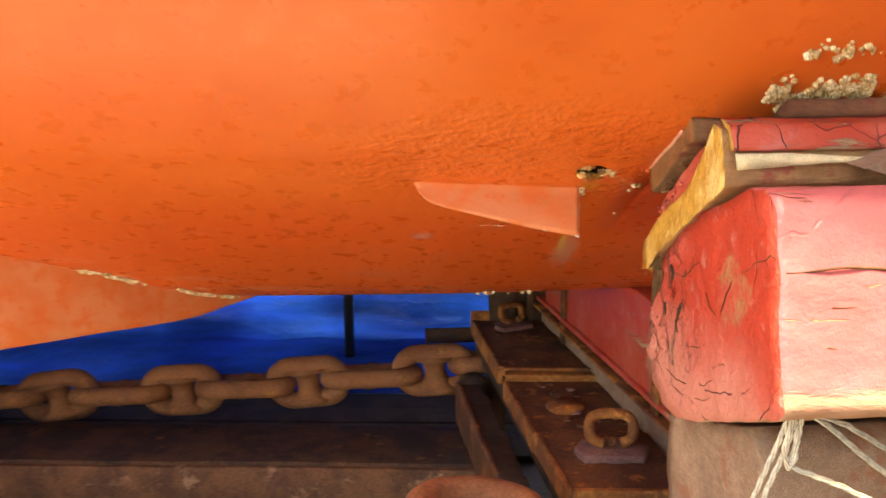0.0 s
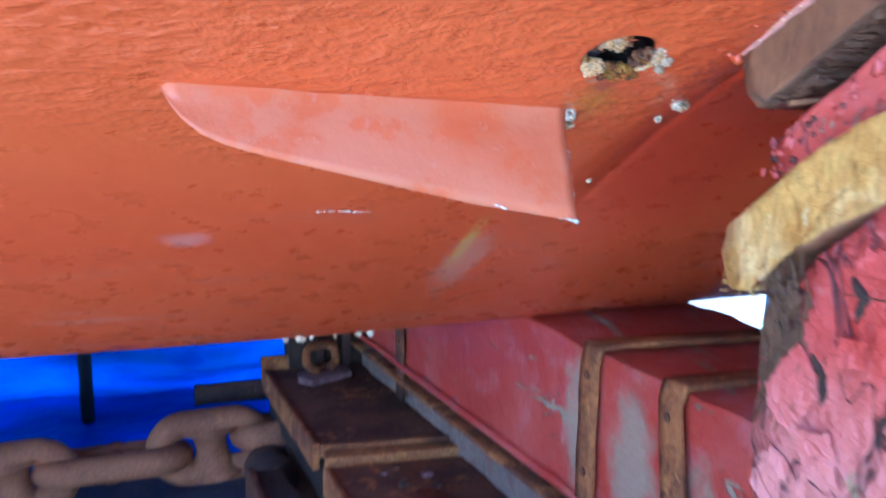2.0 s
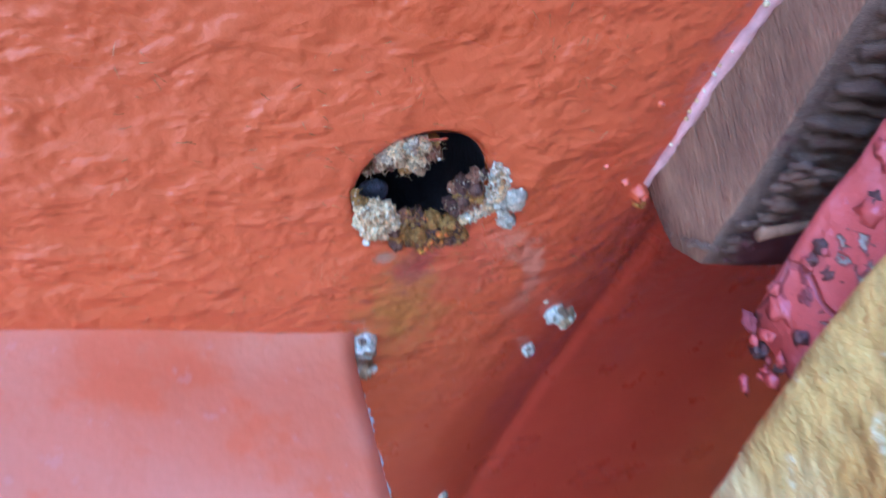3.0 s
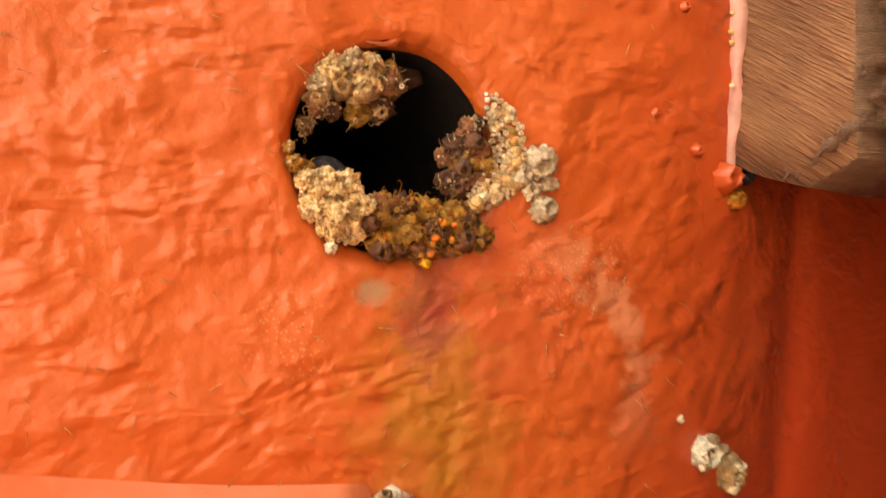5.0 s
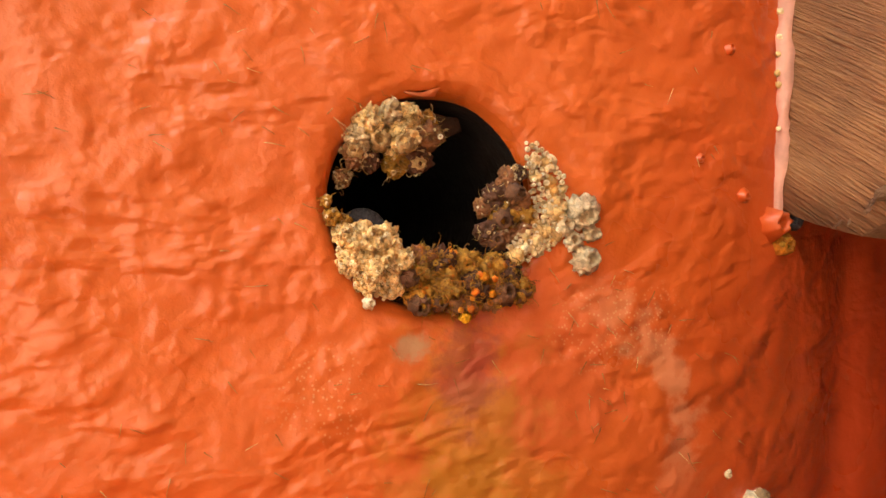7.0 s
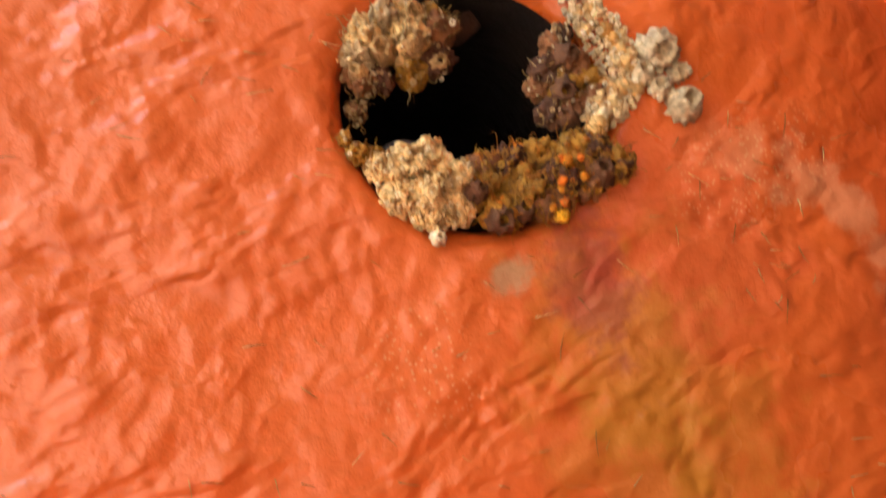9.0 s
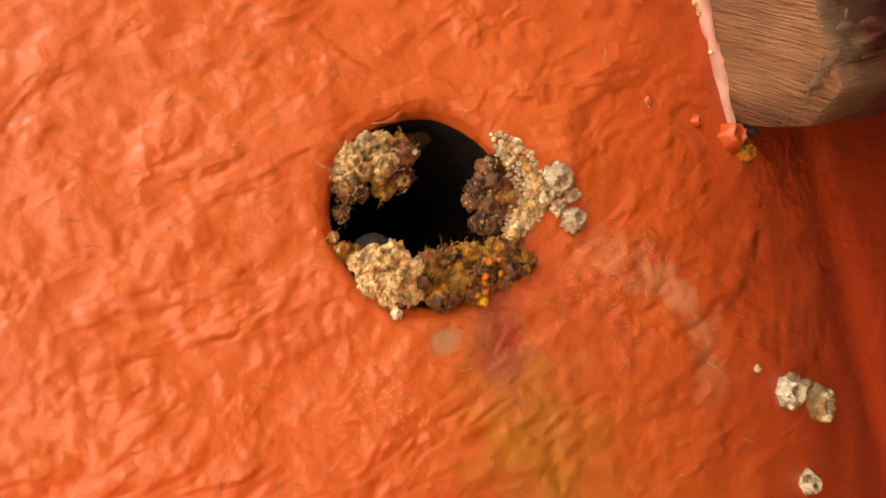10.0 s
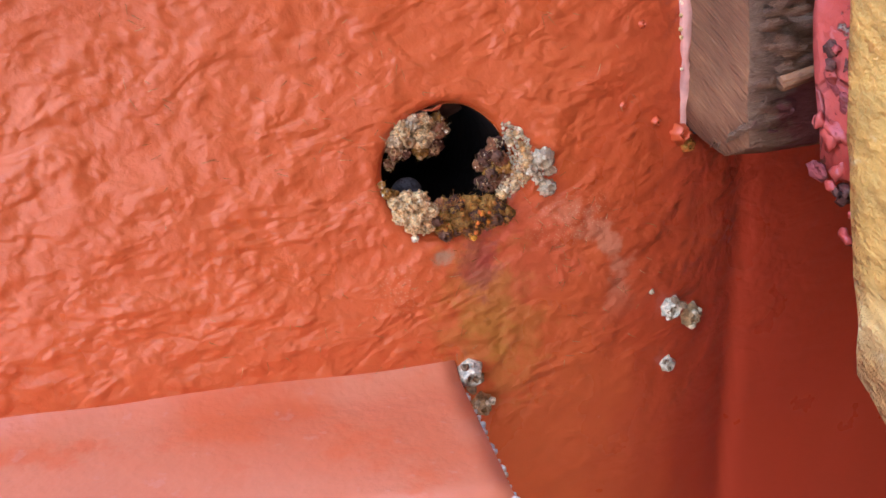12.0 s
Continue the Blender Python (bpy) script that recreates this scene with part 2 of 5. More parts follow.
def end_grain_red():
    """Painted saw cut of the big timber: ring cracks and drying splits under the red paint."""
    s = Shade("cracked_red_end_grain", 0.5, 0.0, 0.4)
    s.start((0.45, 0.044, 0.022))
    s.mix(s.maths("MULTIPLY", s.between(s.noise(6, 4), 0.48, 0.65), 0.6), (0.50, 0.09, 0.065))
    node = s.add("ShaderNodeSeparateXYZ")
    s.link(s.where, node.inputs[0])
    # paler pink over the lower part of the cut end
    pinkish = s.between(s.maths("MULTIPLY_ADD", s.noise(9, 4), 0.12, node.outputs[2]), 0.58, 0.47)
    s.mix(s.maths("MULTIPLY", pinkish, 0.85), (0.56, 0.21, 0.155))
    s.mix(s.maths("MULTIPLY", s.between(s.noise(45, 5, 0.6), 0.58, 0.7), 0.5), (0.60, 0.24, 0.20))
    knot = s.near((0.333, 0.965, 0.545), 0.055, (1, 1.0, 0.9), 0.09, 40)
    s.mix(s.maths("MULTIPLY", s.maths("MULTIPLY", s.between(knot, 0.3, 0.8), s.between(s.noise(35, 6, 0.7), 0.42, 0.6)), 0.75), (0.36, 0.19, 0.085))
    s.mix(s.between(s.noise(13, 7, 0.7), 0.665, 0.69), (0.36, 0.22, 0.11))
    # ring cracks round the heart
    far = s.add("ShaderNodeVectorMath", operation="DISTANCE")
    s.link(s.where, far.inputs[0])
    far.inputs[1].default_value = (0.325, 1.03, 0.60)
    d = s.maths("MULTIPLY_ADD", s.maths("SUBTRACT", s.noise(16, 4, 0.6), 0.5), 0.035, far.outputs["Value"])
    saw = s.maths("ABSOLUTE", s.maths("SUBTRACT", s.maths("FRACT", s.maths("MULTIPLY", d, 30)), 0.5))
    rings = s.maths("MULTIPLY", s.between(saw, 0.0, 0.035, 1.0, 0.0), s.between(s.noise(11, 3), 0.53, 0.63))
    corner = s.near((0.30, 1.16, 0.48), 0.15, (1, 1, 1), 0.08, 25)
    seam = s.maths("ABSOLUTE", s.maths("SUBTRACT", s.noise(17, 3, 0.5, s.stretched((1, 1.3, 0.6)), 0.5), 0.5))
    gaps = s.maths("MULTIPLY", s.between(seam, 0.002, 0.011, 1.0, 0.0), corner)
    line = s.maths("MAXIMUM", rings, gaps)
    s.mix(s.maths("MULTIPLY", line, 0.9), (0.05, 0.014, 0.01))
    s.raise_by(line, -0.004)
    s.raise_by(s.noise(28, 5, 0.6), 0.006)
    s.raise_by(s.maths("MULTIPLY", s.noise(70, 5, 0.65), s.maths("ADD", corner, 0.35)), 0.006)
    s.raise_by(s.noise(140, 5, 0.6), 0.0016)
    return s.done(0.9)


def wood(name, dark, light, grain, rough=0.75, rise=0.0012, turn=(0, 0, 0), rings=40.0, edge=None):
    s = Shade(name, rough, 0.0, 0.25)
    s.start(dark)
    where = s.stretched(grain, turn)
    s.mix(s.noise(60, 6, 0.65, where), light)
    lines = s.noise(rings * 4, 3, 0.5, s.stretched([g * g for g in grain], turn))
    s.vary(lines, 0.22)
    s.vary(s.noise(9, 4), 0.25)
    s.vary(s.noise(45, 5, 0.65), 0.18)
    if edge:
        s.mix(s.maths("MULTIPLY", s.between(s.noise(14, 6, 0.65), 0.55, 0.63), 0.8), edge)
    s.raise_by(lines, rise)
    s.raise_by(s.noise(120, 5, 0.65, where), rise * 1.4)
    s.raise_by(s.noise(24, 4), rise * 2)
    return s.done()


def split_pine():
    """Torn yellow end of a fresh plank: short upright fibres and ochre patches."""
    s = Shade("fresh_split_pine", 0.7, 0.0, 0.25)
    s.start((0.52, 0.27, 0.05))
    s.mix(s.between(s.noise(16, 4), 0.45, 0.66), (0.68, 0.43, 0.15))
    s.mix(s.maths("MULTIPLY", s.between(s.noise(26, 5, 0.6), 0.50, 0.62), 0.75), (0.38, 0.17, 0.022))
    fibres = s.noise(260, 4, 0.6, s.stretched((1.0, 1.0, 0.3), (-38, 0, 0)))
    s.vary(fibres, 0.26)
    s.mix(s.maths("MULTIPLY", s.between(s.noise(80, 4, 0.6), 0.62, 0.72), 0.6), (0.78, 0.60, 0.30))
    s.raise_by(fibres, 0.0013)
    s.raise_by(s.noise(34, 3, 0.5, s.stretched((1, 1.5, 0.7), (-38, 0, 0))), 0.004)
    s.raise_by(s.noise(70, 5, 0.65), 0.005)
    return s.done()


def rust(name, dark, mid, bright, amount=0.5, rough=0.85, rise=0.0015, scale=1.0):
    s = Shade(name, rough, 0.0, 0.3)
    s.start(dark)
    s.mix(s.between(s.noise(9 * scale, 6, 0.65), 0.38, 0.62), mid)
    s.mix(s.maths("MULTIPLY", s.between(s.noise(17 * scale, 6, 0.7), 0.62 - 0.14 * amount, 0.72 - 0.1 * amount), 0.85), bright)
    s.vary(s.noise(160 * scale, 4, 0.6), 0.25)
    s.raise_by(s.noise(45 * scale, 6, 0.65), rise * 1.6)
    s.raise_by(s.noise(260 * scale, 4, 0.6), rise * 0.35)
    return s.done()


def shells(name, colours, rough=0.7):
    s = Shade(name, rough, 0.0, 0.35)
    s.start(colours[0])
    pick = s.island()
    for i, c in enumerate(colours[1:], 1):
        s.mix(s.between(pick, i / len(colours) - 0.08, i / len(colours) + 0.08), c)
    s.vary(s.noise(420, 4), 0.4)
    s.vary(s.noise(1400, 3), 0.25)
    s.raise_by(s.noise(1100, 4, 0.65), 0.0009)
    s.raise_by(s.noise(300, 3), 0.0012)
    return s.done()


def concrete():
    s = Shade("slipway_concrete", 0.9, 0.0, 0.2)
    s.start((0.31, 0.29, 0.25))
    s.mix(s.between(s.noise(1.3, 5), 0.4, 0.65), (0.23, 0.21, 0.18))
    s.mix(s.maths("MULTIPLY", s.between(s.noise(6, 5, 0.6), 0.55, 0.7), 0.6), (0.20, 0.15, 0.11))
    s.vary(s.noise(80, 4), 0.18)
    s.raise_by(s.noise(40, 5), 0.006)
    return s.done()


def tarp_cloth():
    s = Shade("blue_tarpaulin", 0.35, 0.0, 0.5)
    s.start((0.004, 0.065, 0.42))
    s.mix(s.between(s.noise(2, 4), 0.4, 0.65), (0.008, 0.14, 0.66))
    # diagonal bands: the folds' light and shade, put into the colour
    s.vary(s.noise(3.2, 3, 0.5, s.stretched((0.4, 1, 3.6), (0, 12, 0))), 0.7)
    s.raise_by(s.noise(700, 2), 0.0004)
    s.raise_by(s.noise(6, 4, 0.55, s.stretched((1, 1, 2.4))), 0.02)
    s.shader.inputs["Transmission Weight"].default_value = 0.0
    m = s.done()
    through_cloth = s.add("ShaderNodeBsdfTranslucent")
    s.link(s.colour, through_cloth.inputs["Color"])
    both = s.add("ShaderNodeMixShader")
    both.inputs[0].default_value = 0.25
    s.tree.links.new(s.shader.outputs[0], both.inputs[1])
    s.tree.links.new(through_cloth.outputs[0], both.inputs[2])
    s.tree.links.new(both.outputs[0], s.tree.nodes["Material Output"].inputs["Surface"])
    return m


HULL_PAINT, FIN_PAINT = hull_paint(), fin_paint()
RED_TIMBER = red_timber("flaking_red_painted_timber", 0.35, 13, (0.35, 3, 3), True)
RED_PLANK = red_timber("red_painted_plank", 0.55, 22)
RED_END = end_grain_red()
RED_BEARER = red_timber("dusty_red_bearer_paint", 0.45, 0.5, (3, 0.35, 3), False, (((0.436, 1.80, 0.19), 0.055), ((0.455, 1.69, 0.17), 0.065), ((0.475, 1.58, 0.12), 0.06)))
FRESH_WOOD = split_pine()
PALE_WOOD = wood("pale_split_wood", (0.66, 0.48, 0.25), (0.80, 0.66, 0.42), (0.3, 4, 4), 0.7, 0.001)
STAINED_WOOD = wood("red_stained_split_wood", (0.30, 0.12, 0.055), (0.48, 0.26, 0.11), (0.3, 4, 4), 0.75, 0.002, (0, 0, 0), 40, (0.36, 0.06, 0.045))
CEDAR_END = wood("sawn_brown_board_end", (0.15, 0.050, 0.018), (0.42, 0.185, 0.07), (0.5, 3.0, 0.6), 0.8, 0.0014, (-58, 0, 0), 70, (0.13, 0.045, 0.02))
CEDAR_SIDE = wood("weathered_brown_board", (0.15, 0.05, 0.028), (0.31, 0.125, 0.065), (0.35, 4, 4), 0.85, 0.002, (0, 0, 0), 40, (0.30, 0.05, 0.05))
CEDAR_TORN = wood("torn_brown_wood", (0.22, 0.085, 0.040), (0.50, 0.26, 0.125), (0.5, 5, 5), 0.9, 0.003, (0, 0, 8), 50, (0.22, 0.03, 0.03))
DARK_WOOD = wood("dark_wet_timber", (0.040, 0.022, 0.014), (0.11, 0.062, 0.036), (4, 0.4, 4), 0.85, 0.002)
GREY_WOOD = wood("weathered_grey_timber", (0.22, 0.125, 0.08), (0.38, 0.24, 0.16), (3, 0.4, 3), 0.85, 0.0015, (0, 0, 0), 30, (0.30, 0.12, 0.07))
ROTTEN_WOOD = wood("rotten_brown_heartwood", (0.10, 0.045, 0.02), (0.26, 0.13, 0.055), (1, 4, 1), 0.9, 0.004)
CRUMBLED_WOOD = wood("dark_crumbled_wood", (0.07, 0.028, 0.018), (0.19, 0.075, 0.045), (1, 2, 1), 0.9, 0.002, (0, 0, 0), 40, (0.34, 0.06, 0.05))
PAD_RUST = rust("purplish_rusted_pad", (0.15, 0.07, 0.06), (0.25, 0.12, 0.10), (0.36, 0.16, 0.08), 0.4)
PLATE_RUST = rust("rusted_steel_plate", (0.080, 0.030, 0.016), (0.17, 0.060, 0.023), (0.36, 0.13, 0.03), 0.45, 0.85, 0.0025)
EDGE_RUST = rust("bright_orange_rust", (0.14, 0.048, 0.018), (0.34, 0.115, 0.028), (0.50, 0.19, 0.045), 0.7, 0.85, 0.0022)
DARK_RUST = rust("dark_rusted_steel", (0.045, 0.022, 0.016), (0.10, 0.042, 0.022), (0.24, 0.09, 0.03), 0.25)
# near-black, with the shade inside the pipe put into its colour
PIPE_SHADE = rust("black_pipe_shade", (0.010, 0.006, 0.005), (0.018, 0.009, 0.006), (0.035, 0.016, 0.01), 0.2)
CHAIN_RUST = rust("brown_rusted_chain", (0.20, 0.070, 0.030), (0.30, 0.110, 0.045), (0.42, 0.15, 0.04), 0.4, 0.8, 0.0012)
RAIL_RUST = rust("rusted_rail_steel", (0.09, 0.036, 0.02), (0.19, 0.074, 0.034), (0.34, 0.17, 0.10), 0.5, 0.8, 0.002, 0.8)
CONCRETE, TARP = concrete(), tarp_cloth()
BARNACLE = shells("barnacle_shell", [(0.58, 0.40, 0.20), (0.74, 0.56, 0.32), (0.38, 0.22, 0.09), (0.80, 0.66, 0.44), (0.48, 0.28, 0.11)])
GREY_SHELL = shells("grey_barnacle_shell", [(0.54, 0.36, 0.18), (0.32, 0.18, 0.08), (0.66, 0.48, 0.28), (0.76, 0.60, 0.38)])
CREAM_CRUST = shells("cream_crust", [(0.74, 0.44, 0.16), (0.84, 0.57, 0.26), (0.58, 0.29, 0.08), (0.86, 0.65, 0.36)])
BROWN_CRUST = shells("brown_crust", [(0.24, 0.085, 0.030), (0.38, 0.155, 0.055), (0.46, 0.20, 0.06), (0.13, 0.048, 0.018)])
OCHRE_CRUST = shells("ochre_weed", [(0.34, 0.15, 0.018), (0.46, 0.22, 0.022), (0.20, 0.08, 0.012), (0.52, 0.16, 0.010)])
DARK_CRUST = shells("dark_brown_crust", [(0.10, 0.035, 0.014), (0.17, 0.065, 0.022), (0.06, 0.022, 0.010)])
ORANGE_SPONGE = shells("orange_sponge", [(0.62, 0.14, 0.008), (0.66, 0.22, 0.010)])
WORM_TUBE = shells("white_worm_tube", [(0.80, 0.58, 0.32), (0.84, 0.68, 0.44), (0.70, 0.46, 0.22)])
YELLOW_SPONGE = shells("yellow_sponge", [(0.75, 0.42, 0.02), (0.70, 0.34, 0.015)])
FIBRE = shells("pale_weed_fibre", [(0.42, 0.25, 0.08), (0.30, 0.15, 0.04), (0.56, 0.38, 0.16)])
ROPE = wood("frayed_hemp_rope", (0.34, 0.28, 0.20), (0.56, 0.49, 0.38), (1, 1, 1), 0.9, 0.001)
BLACK_STRAP = wood("black_webbing", (0.008, 0.008, 0.012), (0.02, 0.02, 0.025), (1, 1, 1), 0.6, 0.0003)
WHITE_CHIP = wood("white_chipped_primer", (0.62, 0.54, 0.42), (0.80, 0.74, 0.62), (1, 1, 1), 0.7, 0.0004)
RED_BEAD = wood("pink_paint_bead", (0.56, 0.22, 0.15), (0.66, 0.34, 0.24), (1, 1, 1), 0.55, 0.0004)
BLUE_GREY = shells("blue_grey_shell", [(0.03, 0.028, 0.034), (0.05, 0.046, 0.052)])


# ---- building helpers
def part(name, bm, material, parent=None, label="", smooth=True):
    me = bpy.data.meshes.new(name)
    if smooth:
        for f in bm.faces:
            f.smooth = True
    bm.to_mesh(me)
    bm.free()
    for m in (material if isinstance(material, (list, tuple)) else [material]):
        me.materials.append(m)
    ob = new(name, me)
    ob.parent = parent
    if label:
        tagged(ob, label)
    return ob


def thing(name, label, category, group="", kind="", at=(0, 0, 0)):
    ob = new(name)
    ob.location = at
    ob.empty_display_size = 0.05
    return tagged(ob, label, category, group, kind)


def rough_up(bm, amount, scale, seed=0.0):
    """Pushes the vertices about by smooth noise."""
    for v in bm.verts:
        p = v.co * scale + Vector((seed, seed * 1.7, seed * 0.3))
        v.co += noise.noise_vector(p) * amount + noise.noise_vector(p * 3.1) * amount * 0.35


def resample(outline, step):
    """A closed outline cut into short steps."""
    points = []
    for (a, b) in zip(outline, outline[1:] + outline[:1]):
        a, b = Vector(a), Vector(b)
        n = max(1, round((b - a).length / step))
        points += [a.lerp(b, i / n) for i in range(n)]
    return points


def timber(name, section, x_end, slant, length, materials, parent=None, label="", step=0.012, wear=0.003, seed=0.0, way=0.145, rows=None):
    """A beam that runs along x from a cut end; section is (y, z) at the cut, slant is how far x_end shifts per metre of y."""
    bm = bmesh.new()
    ring = resample(section, step)
    lengths = [0.0]
    d = step
    while lengths[-1] < length:
        lengths.append(min(length, lengths[-1] + d))
        d = min(d * 1.18, 0.12)
    y0 = section[0][0]
    rings = []
    for l in lengths:
        row = []
        for p in ring:
            x = x_end + slant * (p[0] - 0.884) + l
            row.append(bm.verts.new((x, p[0] + way * l, p[1])))
        rings.append(row)
    n = len(ring)
    for a, b in zip(rings, rings[1:]):
        for i in range(n):
            f = bm.faces.new((a[i], a[(i + 1) % n], b[(i + 1) % n], b[i]))
            f.material_index = 0
    # cut end, in shrinking rings so that it takes relief
    cy, cz = sum(p[0] for p in ring) / n, sum(p[1] for p in ring) / n
    last = rings[0]
    for k in (0.86, 0.7, 0.52, 0.34, 0.17):
        row = []
        for p in ring:
            y, z = cy + (p[0] - cy) * k, cz + (p[1] - cz) * k
            row.append(bm.verts.new((x_end + slant * (y - 0.884), y, z)))
        for i in range(n):
            f = bm.faces.new((last[(i + 1) % n], last[i], row[i], row[(i + 1) % n]))
            f.material_index = 1
        last = row
    centre = bm.verts.new((x_end + slant * (cy - 0.884), cy, cz))
    for i in range(n):
        f = bm.faces.new((last[(i + 1) % n], last[i], centre))
        f.material_index = 1
    f = bm.faces.new(list(reversed(rings[-1])))
    bmesh.ops.recalc_face_normals(bm, faces=bm.faces)
    rough_up(bm, wear, 26, seed)
    return part(name, bm, materials, parent, label)


def slab(outline, thick, way=Vector((0, 0, 1)), step=0.02, bevel=0.0):
    """A plate from a flat outline of 3D points, thickened along way."""
    bm = bmesh.new()
    ring = resample(outline, step)
    bottom = [bm.verts.new(p) for p in ring]
    top = [bm.verts.new(p + way * thick) for p in ring]
    bm.faces.new(bottom)
    bm.faces.new(list(reversed(top)))
    n = len(ring)
    for i in range(n):
        bm.faces.new((bottom[i], top[i], top[(i + 1) % n], bottom[(i + 1) % n]))
    bmesh.ops.recalc_face_normals(bm, faces=bm.faces)
    if bevel:
        edges = [e for e in bm.edges if e.is_manifold and e.calc_face_angle(0) > 0.6]
        bmesh.ops.bevel(bm, geom=edges, offset=bevel, segments=2, affect="EDGES", profile=0.6)
    return bm


def box(a, b, bevel=0.003, cuts=0):
    bm = bmesh.new()
    bmesh.ops.create_cube(bm, size=1.0)
    a, b = Vector(a), Vector(b)
    for v in bm.verts:
        v.co = Vector(((a[i] + b[i]) / 2 + v.co[i] * (b[i] - a[i]) for i in range(3)))
    if bevel:
        bmesh.ops.bevel(bm, geom=bm.edges[:], offset=bevel, segments=2, affect="EDGES", profile=0.6)
    if cuts:
        bmesh.ops.subdivide_edges(bm, edges=bm.edges[:], cuts=cuts, use_grid_fill=True)
    return bm


def tube(bm, points, radius, sides=8, closed=False, taper=None):
    """A round bar along points."""
    points = [Vector(p) for p in points]
    n = len(points)
    rings = []
    side = None
    for i, p in enumerate(points):
        a = points[(i - 1) % n] if closed or i else p
        b = points[(i + 1) % n] if closed or i < n - 1 else p
        way = (b - a).normalized()
        if side is None:
            side = way.orthogonal().normalized()
        side = (side - way * side.dot(way)).normalized()
        up = way.cross(side)
        r = radius * (taper(i / max(1, n - 1)) if taper else 1.0)
        rings.append([bm.verts.new(p + (side * math.cos(k * math.tau / sides) + up * math.sin(k * math.tau / sides)) * r) for k in range(sides)])
    pairs = list(zip(rings, rings[1:])) + ([(rings[-1], rings[0])] if closed else [])
    for a, b in pairs:
        for k in range(sides):
            bm.faces.new((a[k], a[(k + 1) % sides], b[(k + 1) % sides], b[k]))
    if not closed:
        bm.faces.new(list(reversed(rings[0])))
        bm.faces.new(rings[-1])


# ---- the hull's shape: height over y, sheered a little along x
PROFILE = [(0.50, 3.4), (0.55, 2.6), (0.57, 2.0), (0.62, 1.5), (0.68, 1.25), (0.75, 1.09), (0.85, 0.955), (0.95, 0.853), (1.056, 0.765), (1.15, 0.698),
           (1.2, 0.6696), (1.25, 0.641), (1.4, 0.562), (1.55, 0.482), (1.7, 0.403), (1.8, 0.350), (1.9, 0.304), (2.0, 0.274), (2.1, 0.261), (2.3, 0.257)]


def smooth_profile(t):
    """The profile as a smooth curve; t counts its points."""
    i = min(max(int(t), 0), len(PROFILE) - 2)
    p = [Vector(PROFILE[min(max(k, 0), len(PROFILE) - 1)]) for k in (i - 1, i, i + 1, i + 2)]
    u = t - i
    return 0.5 * (2 * p[1] + (p[2] - p[0]) * u + (2 * p[0] - 5 * p[1] + 4 * p[2] - p[3]) * u * u + (3 * p[1] - 3 * p[2] + p[3] - p[0]) * u ** 3)


TABLE = np.array([tuple(smooth_profile(k / 60)) for k in range(60 * (len(PROFILE) - 1) + 1)])


def sheer(x):
    return float(np.interp(x, (-4, -0.4, 0.0, 0.2, 0.5, 2.3), (-0.05, -0.013, -0.006, 0.0, 0.013, 0.08)))


def hollow(x, y):
    """The skin falls back into a crease beside the prop boards."""
    strong = float(np.interp(y, (1.12, 1.21, 1.37, 1.55), (0.0, 1.0, 1.0, 0.0)))
    crease = 0.317 - 0.16 * (y - 1.27)
    return strong * float(np.interp(x - crease, (-0.066, -0.048, -0.030, -0.012, 0.0, 0.006, 0.05, 0.12, 0.3), (0.0, 0.0014, 0.0052, 0.0120, 0.0185, 0.0170, 0.0215, 0.024, 0.0)))


def hull_z(x, y):
    return float(np.interp(y, TABLE[:, 0], TABLE[:, 1])) + sheer(x) + hollow(x, y)


def on_hull(x, y, out=0.0):
    """A point of the hull's skin, out metres off it, and the outward normal."""
    e = 0.004
    n = Vector(((hull_z(x + e, y) - hull_z(x - e, y)) / (2 * e), (hull_z(x, y + e) - hull_z(x, y - e)) / (2 * e), -1.0)).normalized()
    return Vector((x, y, hull_z(x, y))) + n * out, n


HOLE_AT, HOLE_N = on_hull(*HOLE)
HOLE_U = (Vector((0.988, -0.15, 0)) - HOLE_N * Vector((0.988, -0.15, 0)).dot(HOLE_N)).normalized()
HOLE_V = HOLE_U.cross(HOLE_N).normalized()
if HOLE_V.y < 0:
    HOLE_V = -HOLE_V


def by_hole(u, v, out=0.0):
    """A place by the hole: u, v and out in millimetres."""
    return HOLE_AT + HOLE_U * u * 0.001 + HOLE_V * v * 0.001 + HOLE_N * out * 0.001


# ---- ground
def build_ground():
    bm = bmesh.new()
    lines = [-300, -60, -20, -8, -4, -2, -1, 0, 1, 2, 3, 4, 6, 9, 20, 60, 300]
    grid = [[bm.verts.new((x, y, -0.45)) for y in lines] for x in lines]
    for a, b in zip(grid, grid[1:]):
        for k in range(len(lines) - 1):
            bm.faces.new((a[k], b[k], b[k + 1], a[k + 1]))
    tagged(part("ground", bm, CONCRETE), "grey stained concrete of the slipway yard", "ground", kind="structure")


